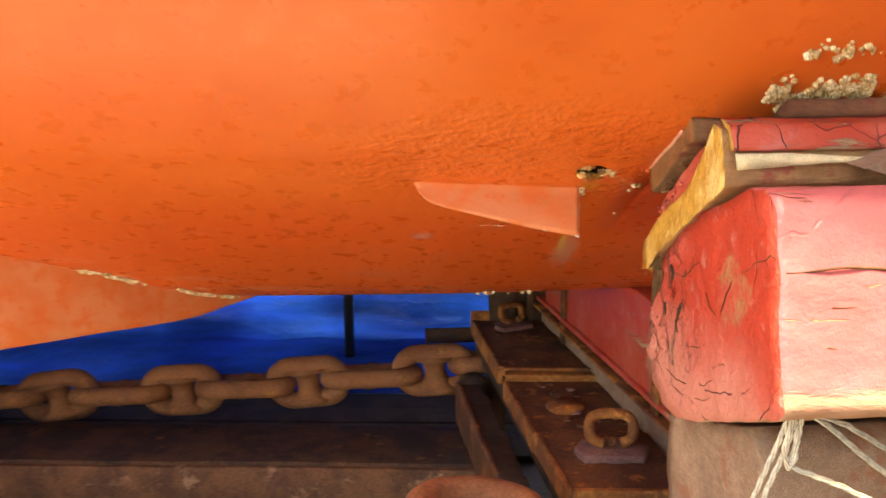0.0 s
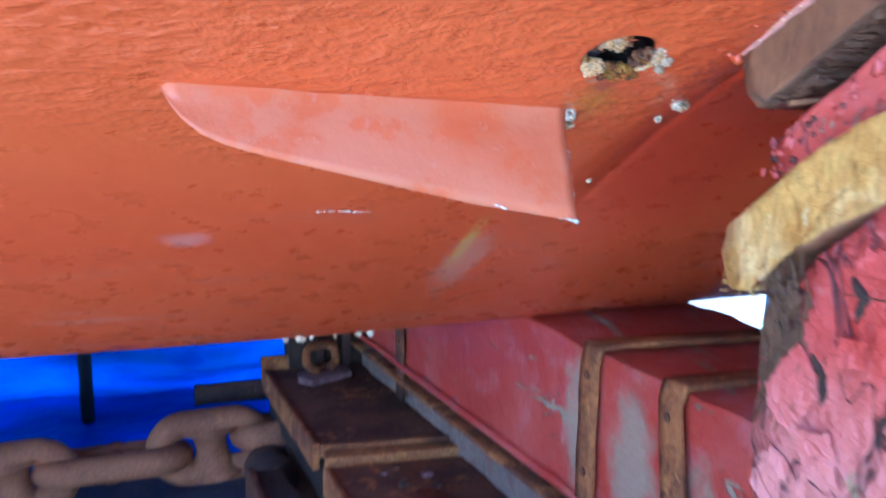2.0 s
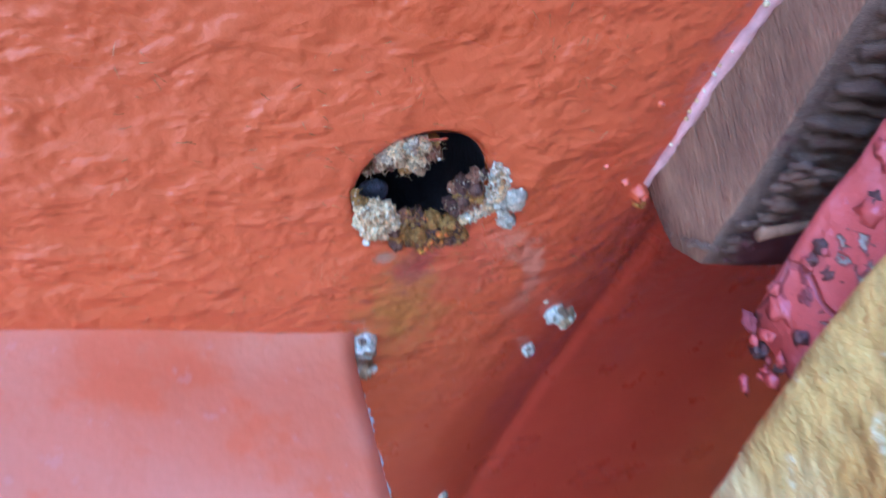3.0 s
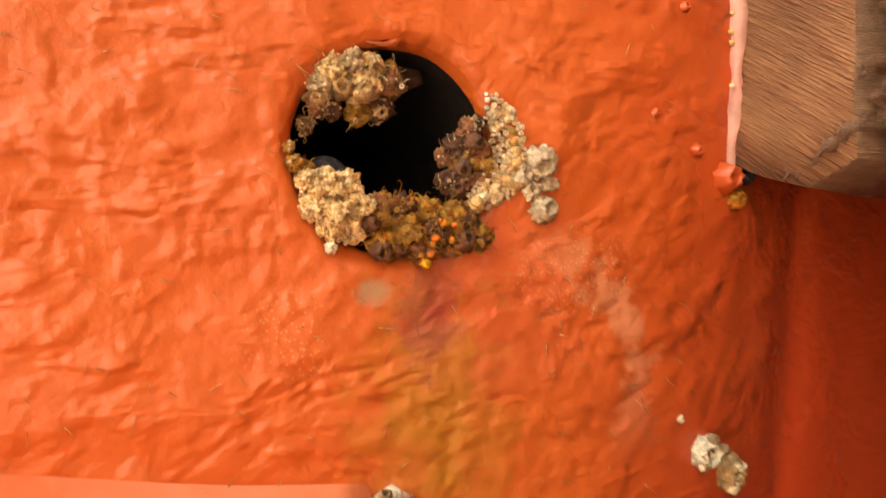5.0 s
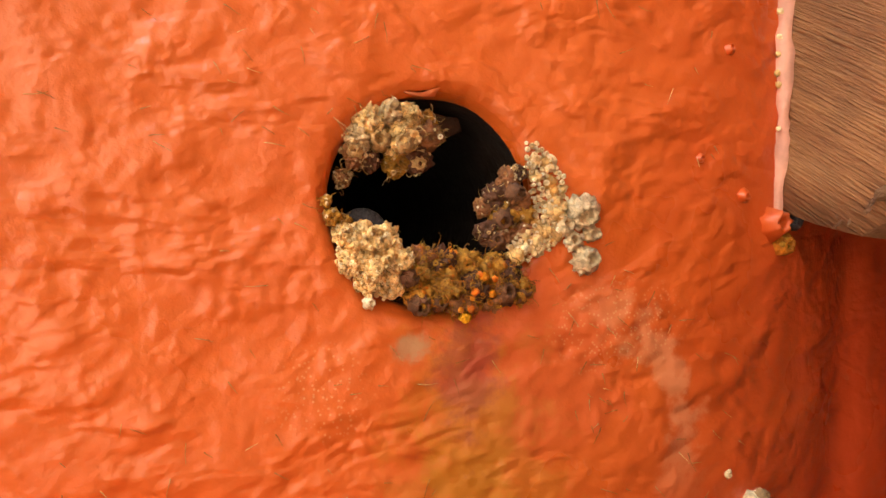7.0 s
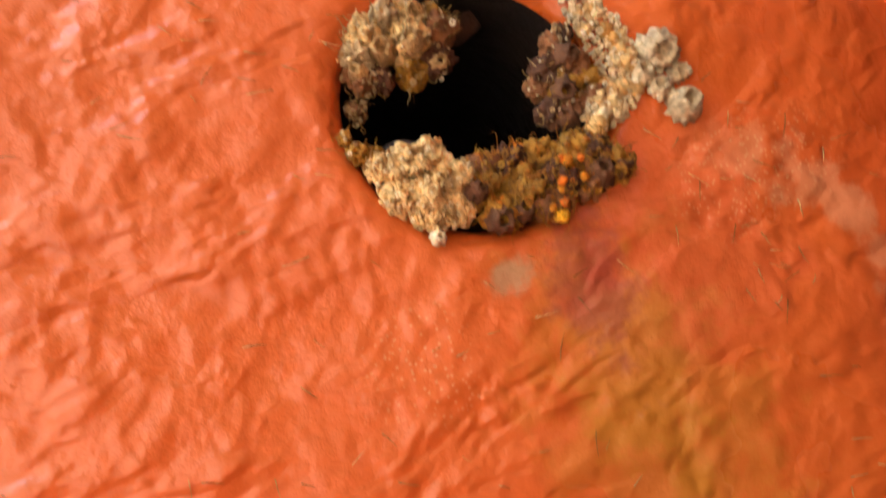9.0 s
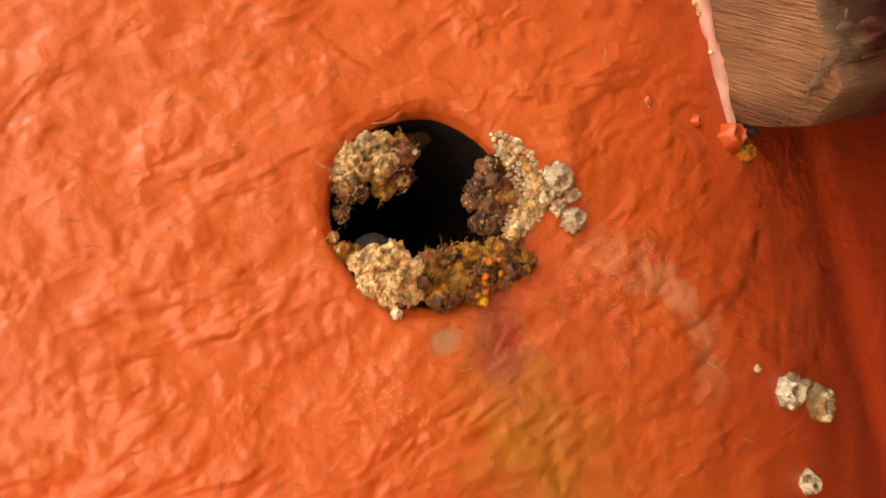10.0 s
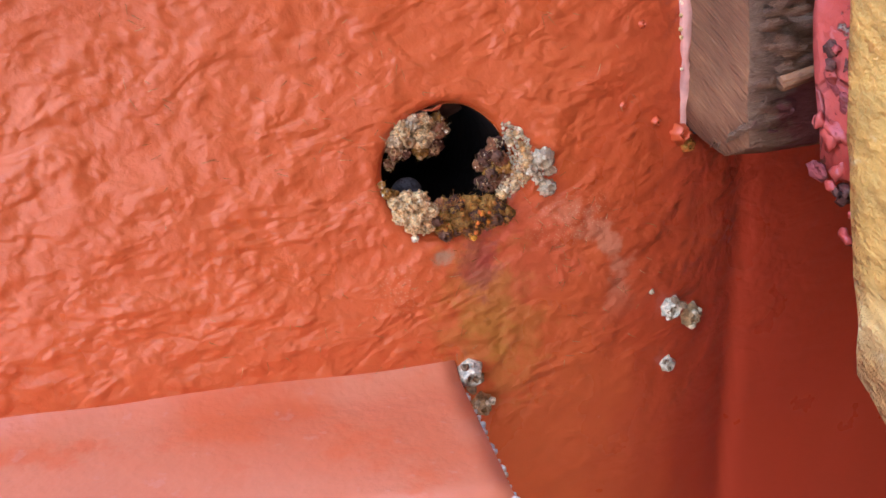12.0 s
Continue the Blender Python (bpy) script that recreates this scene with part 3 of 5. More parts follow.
# ---- boat
def build_hull():
    boat = thing("boat_hull", "orange painted boat hull propped ashore on timber blocks", "boat")
    xs = [-4.0, -3.0, -2.2, -1.6, -1.2] + [-1.0 + 0.05 * k for k in range(23)]
    xs += [0.12 + 0.01 * k for k in range(6)] + [0.176 + 0.0011 * k for k in range(60)] + [0.243 + 0.003 * k for k in range(52)]
    xs += [0.41 + 0.05 * k for k in range(14)] + [1.2, 1.5, 1.8, 2.0]
    xs = sorted(set(round(x, 5) for x in xs))
    ys = []
    ts = [k / 4 for k in range(4 * (len(PROFILE) - 1) + 1)]
    half = [tuple(smooth_profile(t)) for t in ts]
    half = [p for p in half if not 1.11 < p[0] < 1.50]
    fine = [(y, float(np.interp(y, TABLE[:, 0], TABLE[:, 1]))) for y in np.arange(1.205, 1.268, 0.001)]
    fine += [(y, float(np.interp(y, TABLE[:, 0], TABLE[:, 1]))) for y in [*np.arange(1.12, 1.2, 0.006), *np.arange(1.272, 1.5, 0.006)]]
    half = sorted(half + fine, key=lambda p: (p[0], -p[1]))
    far_side = [(4.6 - y, z) for y, z in reversed(half[:-1]) if abs(y - 1.236) > 0.03 or int(y * 1000) % 10 == 0]
    line = half + far_side
    verts, faces, keep = [], [], {}
    for i, x in enumerate(xs):
        for j, (y, z) in enumerate(line):
            verts.append(Vector((x, y, z + sheer(x) + (hollow(x, y) if y < 2 else 0.0))))
    n = len(line)
    inside = set()
    for k, v in enumerate(verts):
        if abs(v.x - HOLE[0]) < 0.03 and abs(v.y - HOLE[1]) < 0.03 and v.z < 0.8:
            d = v - HOLE_AT
            d -= HOLE_N * d.dot(HOLE_N)
            if d.length < HOLE_R:
                inside.add(k)
    for i in range(len(xs) - 1):
        for j in range(n - 1):
            q = (i * n + j, (i + 1) * n + j, (i + 1) * n + j + 1, i * n + j + 1)
            if not any(k in inside for k in q):
                faces.append(q)
    # lip: the skin's edge is drawn onto the round hole and turned inwards
    used = set(k for f in faces for k in f)
    rim = set()
    for k in inside:
        for d in (1, -1, n, -n, n + 1, n - 1, -n + 1, -n - 1):
            if k + d in used:
                rim.add(k + d)
    for k in rim:
        d = verts[k] - HOLE_AT
        h = d.dot(HOLE_N)
        d -= HOLE_N * h
        verts[k] = HOLE_AT + d.normalized() * HOLE_R + HOLE_N * (h - 0.0024)
    for k in used - rim:
        d = verts[k] - HOLE_AT
        h = d.dot(HOLE_N)
        d -= HOLE_N * h
        if d.length < HOLE_R + 0.004 and abs(h) < 0.01:
            swell = min(1, max(0, 1 - (d.length - HOLE_R) / 0.004))
            verts[k] = verts[k] - HOLE_N * 0.0016 * swell ** 2.2
    order = sorted(used)
    index = {k: i for i, k in enumerate(order)}
    me = bpy.data.meshes.new("shell")
    ends = [tuple(index[i * n + j] for j in range(n)) for i in (0, len(xs) - 1)]
    deck = [tuple(index[i * n + j] for j in (0, n - 1)) for i in range(len(xs))]
    more = [ends[0], tuple(reversed(ends[1]))] + [(a[0], a[1], b[1], b[0]) for a, b in zip(deck, deck[1:])]
    me.from_pydata([tuple(verts[k]) for k in order], [], [tuple(index[k] for k in f) for f in faces] + more)
    me.polygons.foreach_set("use_smooth", [True] * len(faces) + [False] * len(more))
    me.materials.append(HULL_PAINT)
    me.update()
    shell = new("shell", me)
    shell.parent = boat

    # pipe behind the hole
    bm = bmesh.new()
    rings = []
    for depth, r in ((0.0016, 0.0210), (0.0026, 0.0203), (0.0045, 0.0199), (0.010, 0.0198), (0.03, 0.0198), (0.10, 0.0198), (0.25, 0.0198)):
        row = []
        for k in range(56):
            a = k * math.tau / 56
            wob = 1 + 0.012 * noise.noise((math.cos(a) * 2, math.sin(a) * 2, depth * 60))
            row.append(bm.verts.new(HOLE_AT + (HOLE_U * math.cos(a) + HOLE_V * math.sin(a)) * r * wob - HOLE_N * depth))
        rings.append(row)
    for a, b in zip(rings, rings[1:]):
        for k in range(56):
            bm.faces.new((a[k], a[(k + 1) % 56], b[(k + 1) % 56], b[k]))
    bm.faces.new(rings[-1])
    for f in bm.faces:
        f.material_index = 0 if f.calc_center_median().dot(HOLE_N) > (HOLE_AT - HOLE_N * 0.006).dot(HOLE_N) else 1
    part("drain_pipe", bm, [HULL_PAINT, PIPE_SHADE], boat, "dark drain pipe fouled with barnacles")
    # flake of paint hanging in the pipe
    bm = slab([by_hole(3, -18.8, -12), by_hole(11, -16.2, -12), by_hole(12.5, -13, -14), by_hole(8, -12, -15), by_hole(4, -13.5, -14)], 0.0008, HOLE_N, 0.002)
    rough_up(bm, 0.0006, 300)
    part("paint_flake", bm, DARK_RUST, boat, "loose flake of rusty paint")
    bm = slab([by_hole(-2.5, -21.0, -0.2), by_hole(0.5, -20.6, 0.9), by_hole(4.2, -20.6, 0.5), by_hole(3.2, -19.2, -0.4), by_hole(0.5, -19.6, 0.2)], 0.0006, HOLE_N, 0.0015)
    rough_up(bm, 0.0006, 400)
    part("paint_flake", bm, FIN_PAINT, boat, "curled chip of pale paint at the hole's lip")

    # fin: a plate with a curved leading edge, deepest at its trailing end
    root = [Vector((-0.0385, 1.2555, 0)), Vector((0.199, 1.2965, 0))]
    foot = Vector((0.1965, 1.259, 0.5545))
    depth_at = [(0, 0.0), (0.02, 0.13), (0.048, 0.255), (0.09, 0.365), (0.14, 0.44), (0.25, 0.535), (0.51, 0.72), (0.72, 0.87), (0.94, 0.98), (1, 1.0)]
    bm = bmesh.new()
    thick = Vector((0.02, 0.0045, 0.0016))
    cols = []
    for k in range(49):
        a = (k / 48) ** 1.25
        top = root[0].lerp(root[1], a)
        top.z = hull_z(top.x, top.y)
        drop = foot - Vector((root[1].x, root[1].y, hull_z(root[1].x, root[1].y)))
        dep = float(np.interp(a, [d[0] for d in depth_at], [d[1] for d in depth_at]))
        col = []
        for m in range(9):
            f = m / 8
            flare = Vector((0, -0.006, 0.001)) * max(0, 1 - f * 6 * max(dep, 0.2)) ** 2
            base = top + Vector((0, 0.0, 0.004)) + (drop * dep - Vector((0, 0, 0.004))) * f
            wave_out = Vector((0, 0.0012 * noise.noise((a * 6, f * 2, 0.3)), 0))
            col.append((bm.verts.new(base + flare + wave_out), bm.verts.new(base - flare + Vector((0, 0.005, 0.0)))))
        cols.append(col)
    for a, b in zip(cols, cols[1:]):
        for m in range(8):
            bm.faces.new((a[m][0], b[m][0], b[m + 1][0], a[m + 1][0]))
            bm.faces.new((a[m + 1][1], b[m + 1][1], b[m][1], a[m][1]))
        bm.faces.new((a[8][0], b[8][0], b[8][1], a[8][1]))
    for m in range(8):
        bm.faces.new((cols[-1][m][0], cols[-1][m][1], cols[-1][m + 1][1], cols[-1][m + 1][0]))
    bmesh.ops.remove_doubles(bm, verts=bm.verts, dist=0.0001)
    bmesh.ops.recalc_face_normals(bm, faces=bm.faces)
    fin = part("fin", bm, FIN_PAINT, boat, "pale orange fin plate with a chipped tip")
    # worn edge and white chip at the fin's corner
    bm = bmesh.new()
    for k in range(34):
        f = k / 33
        p = Vector((0.1995, 1.2965, 0.610)).lerp(Vector((0.1968, 1.2615, 0.5555)), f) + Vector((random.uniform(-0.0003, 0.0006), random.uniform(-0.002, 0.002), 0))
        if random.random() < 0.72:
            bmesh.ops.create_icosphere(bm, subdivisions=1, radius=random.uniform(0.0006, 0.0013), matrix=Matrix.Translation(p))
    for k in range(16):
        p = Vector((0.196 - 0.0011 * k, 1.2592, 0.5545 + 0.0002 * k)) + Vector((0, random.uniform(-0.001, 0.001), random.uniform(-0.0006, 0.0006)))
        bmesh.ops.create_icosphere(bm, subdivisions=1, radius=random.uniform(0.0007, 0.0017) * (1 - k / 22), matrix=Matrix.Translation(p))
    for k in range(9):
        lump(bm, Vector((0.1955 - 0.0010 * k, 1.2590, 0.5540 + 0.0003 * k)), random.uniform(0.0012, 0.0022) * (1 - k / 14), 0.6, 2, (1.5, 0.8, 0.6))
    for k in range(6):
        lump(bm, Vector((0.1500 - 0.0014 * k, 1.2556, 0.5632 + 0.0005 * k)), random.uniform(0.0008, 0.0014), 0.6, 2, (1.5, 0.8, 0.6))
    tagged(part("chipped_edge", bm, WHITE_CHIP, fin, "white chipped paint along the edge"), kind="stuff")

    # bilge keel: long wedge-shaped plate that runs out where the hull turns under
    bm = bmesh.new()
    cols = []
    keel_line = [(0.0, -0.45, 2.0, 0.0), (0.1, -0.51, 1.93, 0.026), (0.2, -0.556, 1.873, 0.054), (0.4, -0.674, 1.727, 0.112), (0.6, -0.816, 1.574, 0.178), (1.0, -1.08, 1.30, 0.31)]
    for k in range(41):
        f = k / 40
        x, y, dep = (float(np.interp(f, [p[0] for p in keel_line], [p[i] for p in keel_line])) for i in (1, 2, 3))
        top = hull_z(x, y) + 0.03
        dep += 0.03
        lean = Vector((-0.015, -0.02, 0))
        col = []
        for m in range(7):
            g = m / 6
            p = Vector((x, y, top - dep * g)) + lean * (0.4 * (1 - g) ** 2)
            p += Vector((0.77, -0.63, 0)) * 0.003 * noise.noise((f * 7, g * 3, 1.5))
            col.append((bm.verts.new(p), bm.verts.new(p + Vector((-0.03, 0.026, 0.0)))))
        cols.append(col)
    for a, b in zip(cols, cols[1:]):
        for m in range(6):
            bm.faces.new((a[m][0], b[m][0], b[m + 1][0], a[m + 1][0]))
            bm.faces.new((a[m + 1][1], b[m + 1][1], b[m][1], a[m][1]))
        bm.faces.new((a[6][0], b[6][0], b[6][1], a[6][1]))
    bmesh.ops.remove_doubles(bm, verts=bm.verts, dist=0.0001)
    bmesh.ops.recalc_face_normals(bm, faces=bm.faces)
    part("bilge_keel", bm, FIN_PAINT, boat, "pale orange bilge keel plate")


# ---- growth on the hull
def barnacle(bm, at, out, r, h, sides=9, lean=0.0):
    """A little volcano of ridged shell plates with an open mouth."""
    out = (out + Vector((random.uniform(-1, 1), random.uniform(-1, 1), random.uniform(-1, 1))) * lean).normalized()
    u = out.orthogonal().normalized()
    w = out.cross(u)
    rows = []
    ridges = [1 + (0.13 if k % 2 else -0.09) + random.uniform(-0.10, 0.10) for k in range(sides)]
    crown = [random.uniform(-0.14, 0.12) for k in range(sides)]
    mouth = random.uniform(0.38, 0.55)
    for rr, hh in ((1.05, -0.15), (0.95, 0.22), (0.80, 0.60), (mouth + 0.14, 0.95), (mouth, 1.0), (mouth * 0.8, 0.75), (mouth * 0.55, 0.2)):
        row = []
        for k in range(sides):
            a = k * math.tau / sides
            ridge = 1 + (ridges[k] - 1) * (1 if rr > 0.5 else 0.5) + random.uniform(-0.04, 0.04)
            row.append(bm.verts.new(at + (u * math.cos(a) + w * math.sin(a)) * r * rr * ridge + out * h * (hh + (crown[k] if hh > 0.7 else 0))))
        rows.append(row)
    for a, b in zip(rows, rows[1:]):
        for k in range(sides):
            bm.faces.new((a[k], a[(k + 1) % sides], b[(k + 1) % sides], b[k]))
    bm.faces.new(rows[-1])


def lump(bm, at, r, rough=0.3, detail=2, squash=(1, 1, 1)):
    made = bmesh.ops.create_icosphere(bm, subdivisions=detail, radius=r)["verts"]
    seed = Vector((random.random(), random.random(), random.random())) * 40
    for v in made:
        k = 1 + rough * noise.noise(v.co / r * 1.6 + seed) + rough * 0.5 * noise.noise(v.co / r * 4 + seed)
        v.co = Vector((v.co[i] * squash[i] for i in range(3))) * k + at


def little_ring(bm, at, out, r, thick, sides=8):
    u = out.orthogonal().normalized()
    w = out.cross(u)
    tube(bm, [at + (u * math.cos(k * math.tau / sides) + w * math.sin(k * math.tau / sides)) * r for k in range(sides)], thick, 5, True)


def curl(bm, at, way, length, radius, bend=1.0, steps=6):
    points = [Vector(at)]
    way = Vector(way).normalized()
    for _ in range(steps):
        way = (way + Vector((random.uniform(-1, 1), random.uniform(-1, 1), random.uniform(-1, 1))) * 0.35 * bend).normalized()
        points.append(points[-1] + way * length / steps)
    tube(bm, points, radius, 4, False, lambda f: 1 - 0.6 * f)


def crust_lump(bm, at, r, squash=(1, 1, 1)):
    """A knobbly, pitted lump of shell and weed."""
    made = bmesh.ops.create_icosphere(bm, subdivisions=4, radius=r)["verts"]
    seed = Vector((random.random(), random.random(), random.random())) * 40
    for v in made:
        d = v.co / r
        k = 1 + 0.40 * noise.noise(d * 1.4 + seed) + 0.30 * noise.noise(d * 3.2 + seed) + 0.16 * noise.noise(d * 7.0 + seed)
        pit = noise.noise(d * 2.6 - seed)
        if pit > 0.22:
            k -= min(0.5, (pit - 0.22) * 1.9)
        v.co = Vector((v.co[i] * squash[i] for i in range(3))) * max(0.35, k) + at


def any_way(spread=1.0):
    return (HOLE_N + Vector((random.uniform(-1, 1), random.uniform(-1, 1), random.uniform(-1, 1))) * spread).normalized()


def cluster(name, label, lumps, materials, beads=0, bead_size=(0.4, 0.7), bead_material=None, cups=(), cup_material=None, fibres=0, fibre_len=4.0, fibre_material=None, squash=(1, 1, 1)):
    """A clump of growth by the hole: lumps and cups are (u, v, out, r) in millimetres; beads and fibres sit on the lumps' surface."""
    whole = thing(name, label, "barnacles", "growth round the drain hole", at=by_hole(*lumps[0][:3]))
    inv = Matrix.Translation(-whole.location)
    skin = []
    for i, (u, v, out, r) in enumerate(lumps):
        bm = bmesh.new()
        crust_lump(bm, by_hole(u, v, out), r * 0.00105, squash)
        bm.normal_update()
        skin += [(vert.co.copy(), vert.normal.copy()) for vert in bm.verts if vert.normal.dot(HOLE_N) > 0.05]
        bm.transform(inv)
        part("crust", bm, materials[i % len(materials)], whole)
    for u, v, out, r in cups:
        bm = bmesh.new()
        barnacle(bm, by_hole(u, v, out), HOLE_N, r * 0.001, r * 0.0012, 16, 0.45)
        bm.transform(inv)
        part("shell", bm, cup_material or materials[0], whole)
    if beads:
        bm = bmesh.new()
        for p, n in random.sample(skin, min(beads, len(skin))):
            r = random.uniform(*bead_size) * 0.001
            if random.random() < 0.5:
                little_ring(bm, p, (n + any_way() * 0.5).normalized(), r * 0.75, r * 0.42)
            else:
                lump(bm, p, r * 0.8, 0.35, 1)
        bm.transform(inv)
        tagged(part("shell_grain", bm, bead_material or materials[0], whole), kind="stuff")
    if fibres:
        bm = bmesh.new()
        for k in range(fibres):
            p, n = random.choice(skin)
            across = Vector((random.uniform(-1, 1), random.uniform(-1, 1), random.uniform(-1, 1)))
            curl(bm, p - n * 0.0003, n * 0.5 + across, fibre_len * 0.001 * random.uniform(0.4, 1.2), random.uniform(0.00006, 0.00014), 3.4, 8)
        bm.transform(inv)
        tagged(part("weed_tuft", bm, fibre_material or FIBRE, whole, "fine tangled weed fibres"), kind="stuff")
    return whole


def inside_outline(u, v, outline):
    odd = False
    for (a, b), (c, d) in zip(outline, outline[1:] + outline[:1]):
        if (b > v) != (d > v) and u < a + (c - a) * (v - b) / (d - b):
            odd = not odd
    return odd


def build_hole_growth():
    cluster("barnacle_clump", "tan barnacle clump hanging from the upper wall of the hole",
            [(-9.5, -16.8, -2.0, 2.6), (-5.5, -17.6, -1.6, 2.5), (-2, -16.6, -1.8, 2.3), (-4, -12.6, -1.6, 3.0), (-12.3, -14.2, -2.2, 2.4)], [CREAM_CRUST, GREY_SHELL, CREAM_CRUST], 110, (0.25, 0.5), CREAM_CRUST,
            [(-8.2, -13.0, -1.6, 2.3), (-4.2, -11.6, 0.2, 1.9)], BARNACLE, 110, 5.0)
    cluster("weed_clump", "brown weedy lumps hanging inside the upper hole",
            [(1.6, -12.6, -3.2, 2.7), (-1.4, -8.6, -3.4, 2.6), (-5.4, -8.4, -3.6, 2.4), (-13.2, -11.0, -3.2, 2.2), (-10.2, -9.8, -4.0, 2.0), (2.2, -15.2, -4.4, 2.0), (-15.6, -7.6, -5.0, 1.6)], [BROWN_CRUST, DARK_CRUST, OCHRE_CRUST], 40, (0.3, 0.6), BARNACLE,
            [(-1.6, -7.6, -1.8, 1.5), (-13.4, -11.6, -1.4, 1.4)], BARNACLE, 150, 4.0)
    cluster("barnacle_clump", "cream grainy barnacle crust on the lower lip of the hole",
            [(-18.0, 2.8, -0.6, 2.2), (-15.0, 4.2, -0.2, 3.2), (-11.2, 5.0, -0.5, 2.8), (-17.8, 7.6, 0.0, 2.7), (-13.8, 9.2, 0.3, 3.3), (-10.0, 9.2, 0.0, 2.9), (-16.0, 12.0, 0.1, 2.2), (-12.2, 13.2, 0.0, 2.3)], [CREAM_CRUST], 900, (0.28, 0.50), CREAM_CRUST,
            [(-16.6, 15.6, 0.8, 1.2)], GREY_SHELL, 60, 3.0)
    cluster("weed_clump", "thin ochre weed on the hole's side wall",
            [(-20.4, -3.6, -0.9, 1.1), (-19.9, -0.8, -0.6, 1.5), (-18.0, 0.8, -1.2, 1.5)], [OCHRE_CRUST], 12, (0.25, 0.5), BARNACLE, (), None, 60, 3.0, OCHRE_CRUST)
    cluster("weed_clump", "ochre brown weed and crust hanging at the bottom of the hole",
            [(-6.6, 12.6, -0.8, 2.8), (-4.4, 10.2, -1.6, 2.5), (-6.6, 16.8, -0.2, 2.5), (-1.2, 11.2, -1.0, 2.9), (-1.4, 15.8, 0.0, 3.2), (0.6, 19.6, 0.4, 2.6), (3.6, 12.6, -0.8, 2.8), (4.2, 16.8, 0.2, 3.2), (8.4, 14.8, 0, 2.8), (7.4, 19.4, 0.5, 2.7), (12.4, 19.2, 0.5, 2.5), (11.4, 15.6, 0.2, 2.5)],
            [OCHRE_CRUST, BROWN_CRUST, OCHRE_CRUST, DARK_CRUST], 240, (0.25, 0.6), OCHRE_CRUST,
            [(-7.4, 17.8, 1.0, 2.1), (9.2, 19.4, 1.4, 2.2), (-3.6, 18.4, 0.8, 1.6), (12.6, 20.0, 1.2, 1.8), (-8.6, 12.6, 1.2, 1.7)], BROWN_CRUST, 900, 4.2, OCHRE_CRUST)
    cluster("mussel_clump", "brown shell clump on the side of the hole",
            [(15.8, -1.6, -2.2, 2.1), (12.8, 1.2, -2.2, 2.6), (16.2, 2.8, -1.4, 2.5), (13.2, 5.0, -1.4, 2.5), (10.2, 2.8, -3.0, 1.8), (9.2, 7.6, -1.6, 2.1), (12.2, 8.2, -0.8, 2.2), (17.4, 5.6, -0.9, 2.0), (15.6, 8.8, -0.4, 2.1), (17.8, -2.6, -1.4, 1.5)], [BROWN_CRUST, DARK_CRUST, BROWN_CRUST, OCHRE_CRUST], 70, (0.25, 0.5), BARNACLE,
            [(12.6, 5.4, 0.0, 2.0), (15.6, 1.0, 0.2, 1.9), (10.4, 9.6, 0.0, 1.7)], BROWN_CRUST, 130, 3.0)
    # crescents of tiny tube mouths, side by side on a low crust
    for outline, label, rise in (([(19.6, -8.6), (22, -7.6), (24.4, -4.2), (26.4, 0), (26.2, 5), (23.4, 10), (21.6, 13), (18.4, 13.4), (17.4, 10), (18.4, 6), (19.4, 0), (19.2, -4)], "patch of tiny cream worm tubes beside the hole", 0.3),
                                 ([(12.0, 10.2), (14.6, 8.6), (17.6, 8.4), (18.4, 12.4), (15.6, 14.2), (13.0, 13.4)], "tiny cream worm tubes on the hole's lower edge", 1.2)):
        patch = thing("worm_tube_patch", label, "worm tubes", "growth round the drain hole", at=by_hole(*outline[0], 0))
        inv = Matrix.Translation(-patch.location)
        bm = bmesh.new()
        for k in range(70):
            u, v = random.uniform(11, 27), random.uniform(-9, 15)
            if inside_outline(u, v, outline):
                lump(bm, by_hole(u, v, rise - 0.5), random.uniform(0.0012, 0.0018), 0.5, 2, (1, 1, 1))
        bm.transform(inv)
        tagged(part("crust_grain", bm, CREAM_CRUST, patch), kind="stuff")
        bm = bmesh.new()
        taken = []
        for k in range(5200):
            u, v = random.uniform(11, 27), random.uniform(-9, 15)
            r = random.uniform(0.36, 0.66)
            if inside_outline(u, v, outline) and all((u - a) ** 2 + (v - b) ** 2 > (r + c) ** 2 * 0.72 for a, b, c in taken):
                taken.append((u, v, r))
                way = any_way(0.35)
                p = by_hole(u, v, rise + random.uniform(0.2, 0.9))
                little_ring(bm, p, way, r * 0.00066, r * 0.00040)
                tube(bm, [p - way * 0.0012, p - way * 0.0001], r * 0.0008, 7)
        bm.transform(inv)
        tagged(part("tube_grain", bm, WORM_TUBE, patch, "tiny round tube mouths"), kind="stuff")
    for u, v, r, h, extra in ((29.2, 7.2, 3.5, 3.4, 5), (24.9, 9.2, 2.2, 2.0, 2), (28.0, 16.6, 2.8, 3.2, 3), (26.2, 12.4, 1.9, 2.2, 3), (30.2, 11.6, 1.8, 1.6, 2)):
        bm = bmesh.new()
        barnacle(bm, Vector((0, 0, 0)), HOLE_N, r * 0.001, h * 0.001, 22, 0.30)
        ob = part("barnacle", bm, GREY_SHELL)
        ob.location = by_hole(u, v, 0)
        tagged(ob, "grey acorn barnacle with an open mouth on orange paint", "barnacle", "barnacles on the hull")
        for k in range(extra):
            bm = bmesh.new()
            a = random.uniform(0, math.tau)
            lump(bm, (HOLE_U * math.cos(a) + HOLE_V * math.sin(a)) * r * 0.0009 + HOLE_N * 0.0006, random.uniform(0.0005, 0.0009), 0.5, 2)
            part("grit", bm, GREY_SHELL, ob)
    bm = bmesh.new()
    lump(bm, Vector((0, 0, 0)), 0.0012, 0.25, 2)
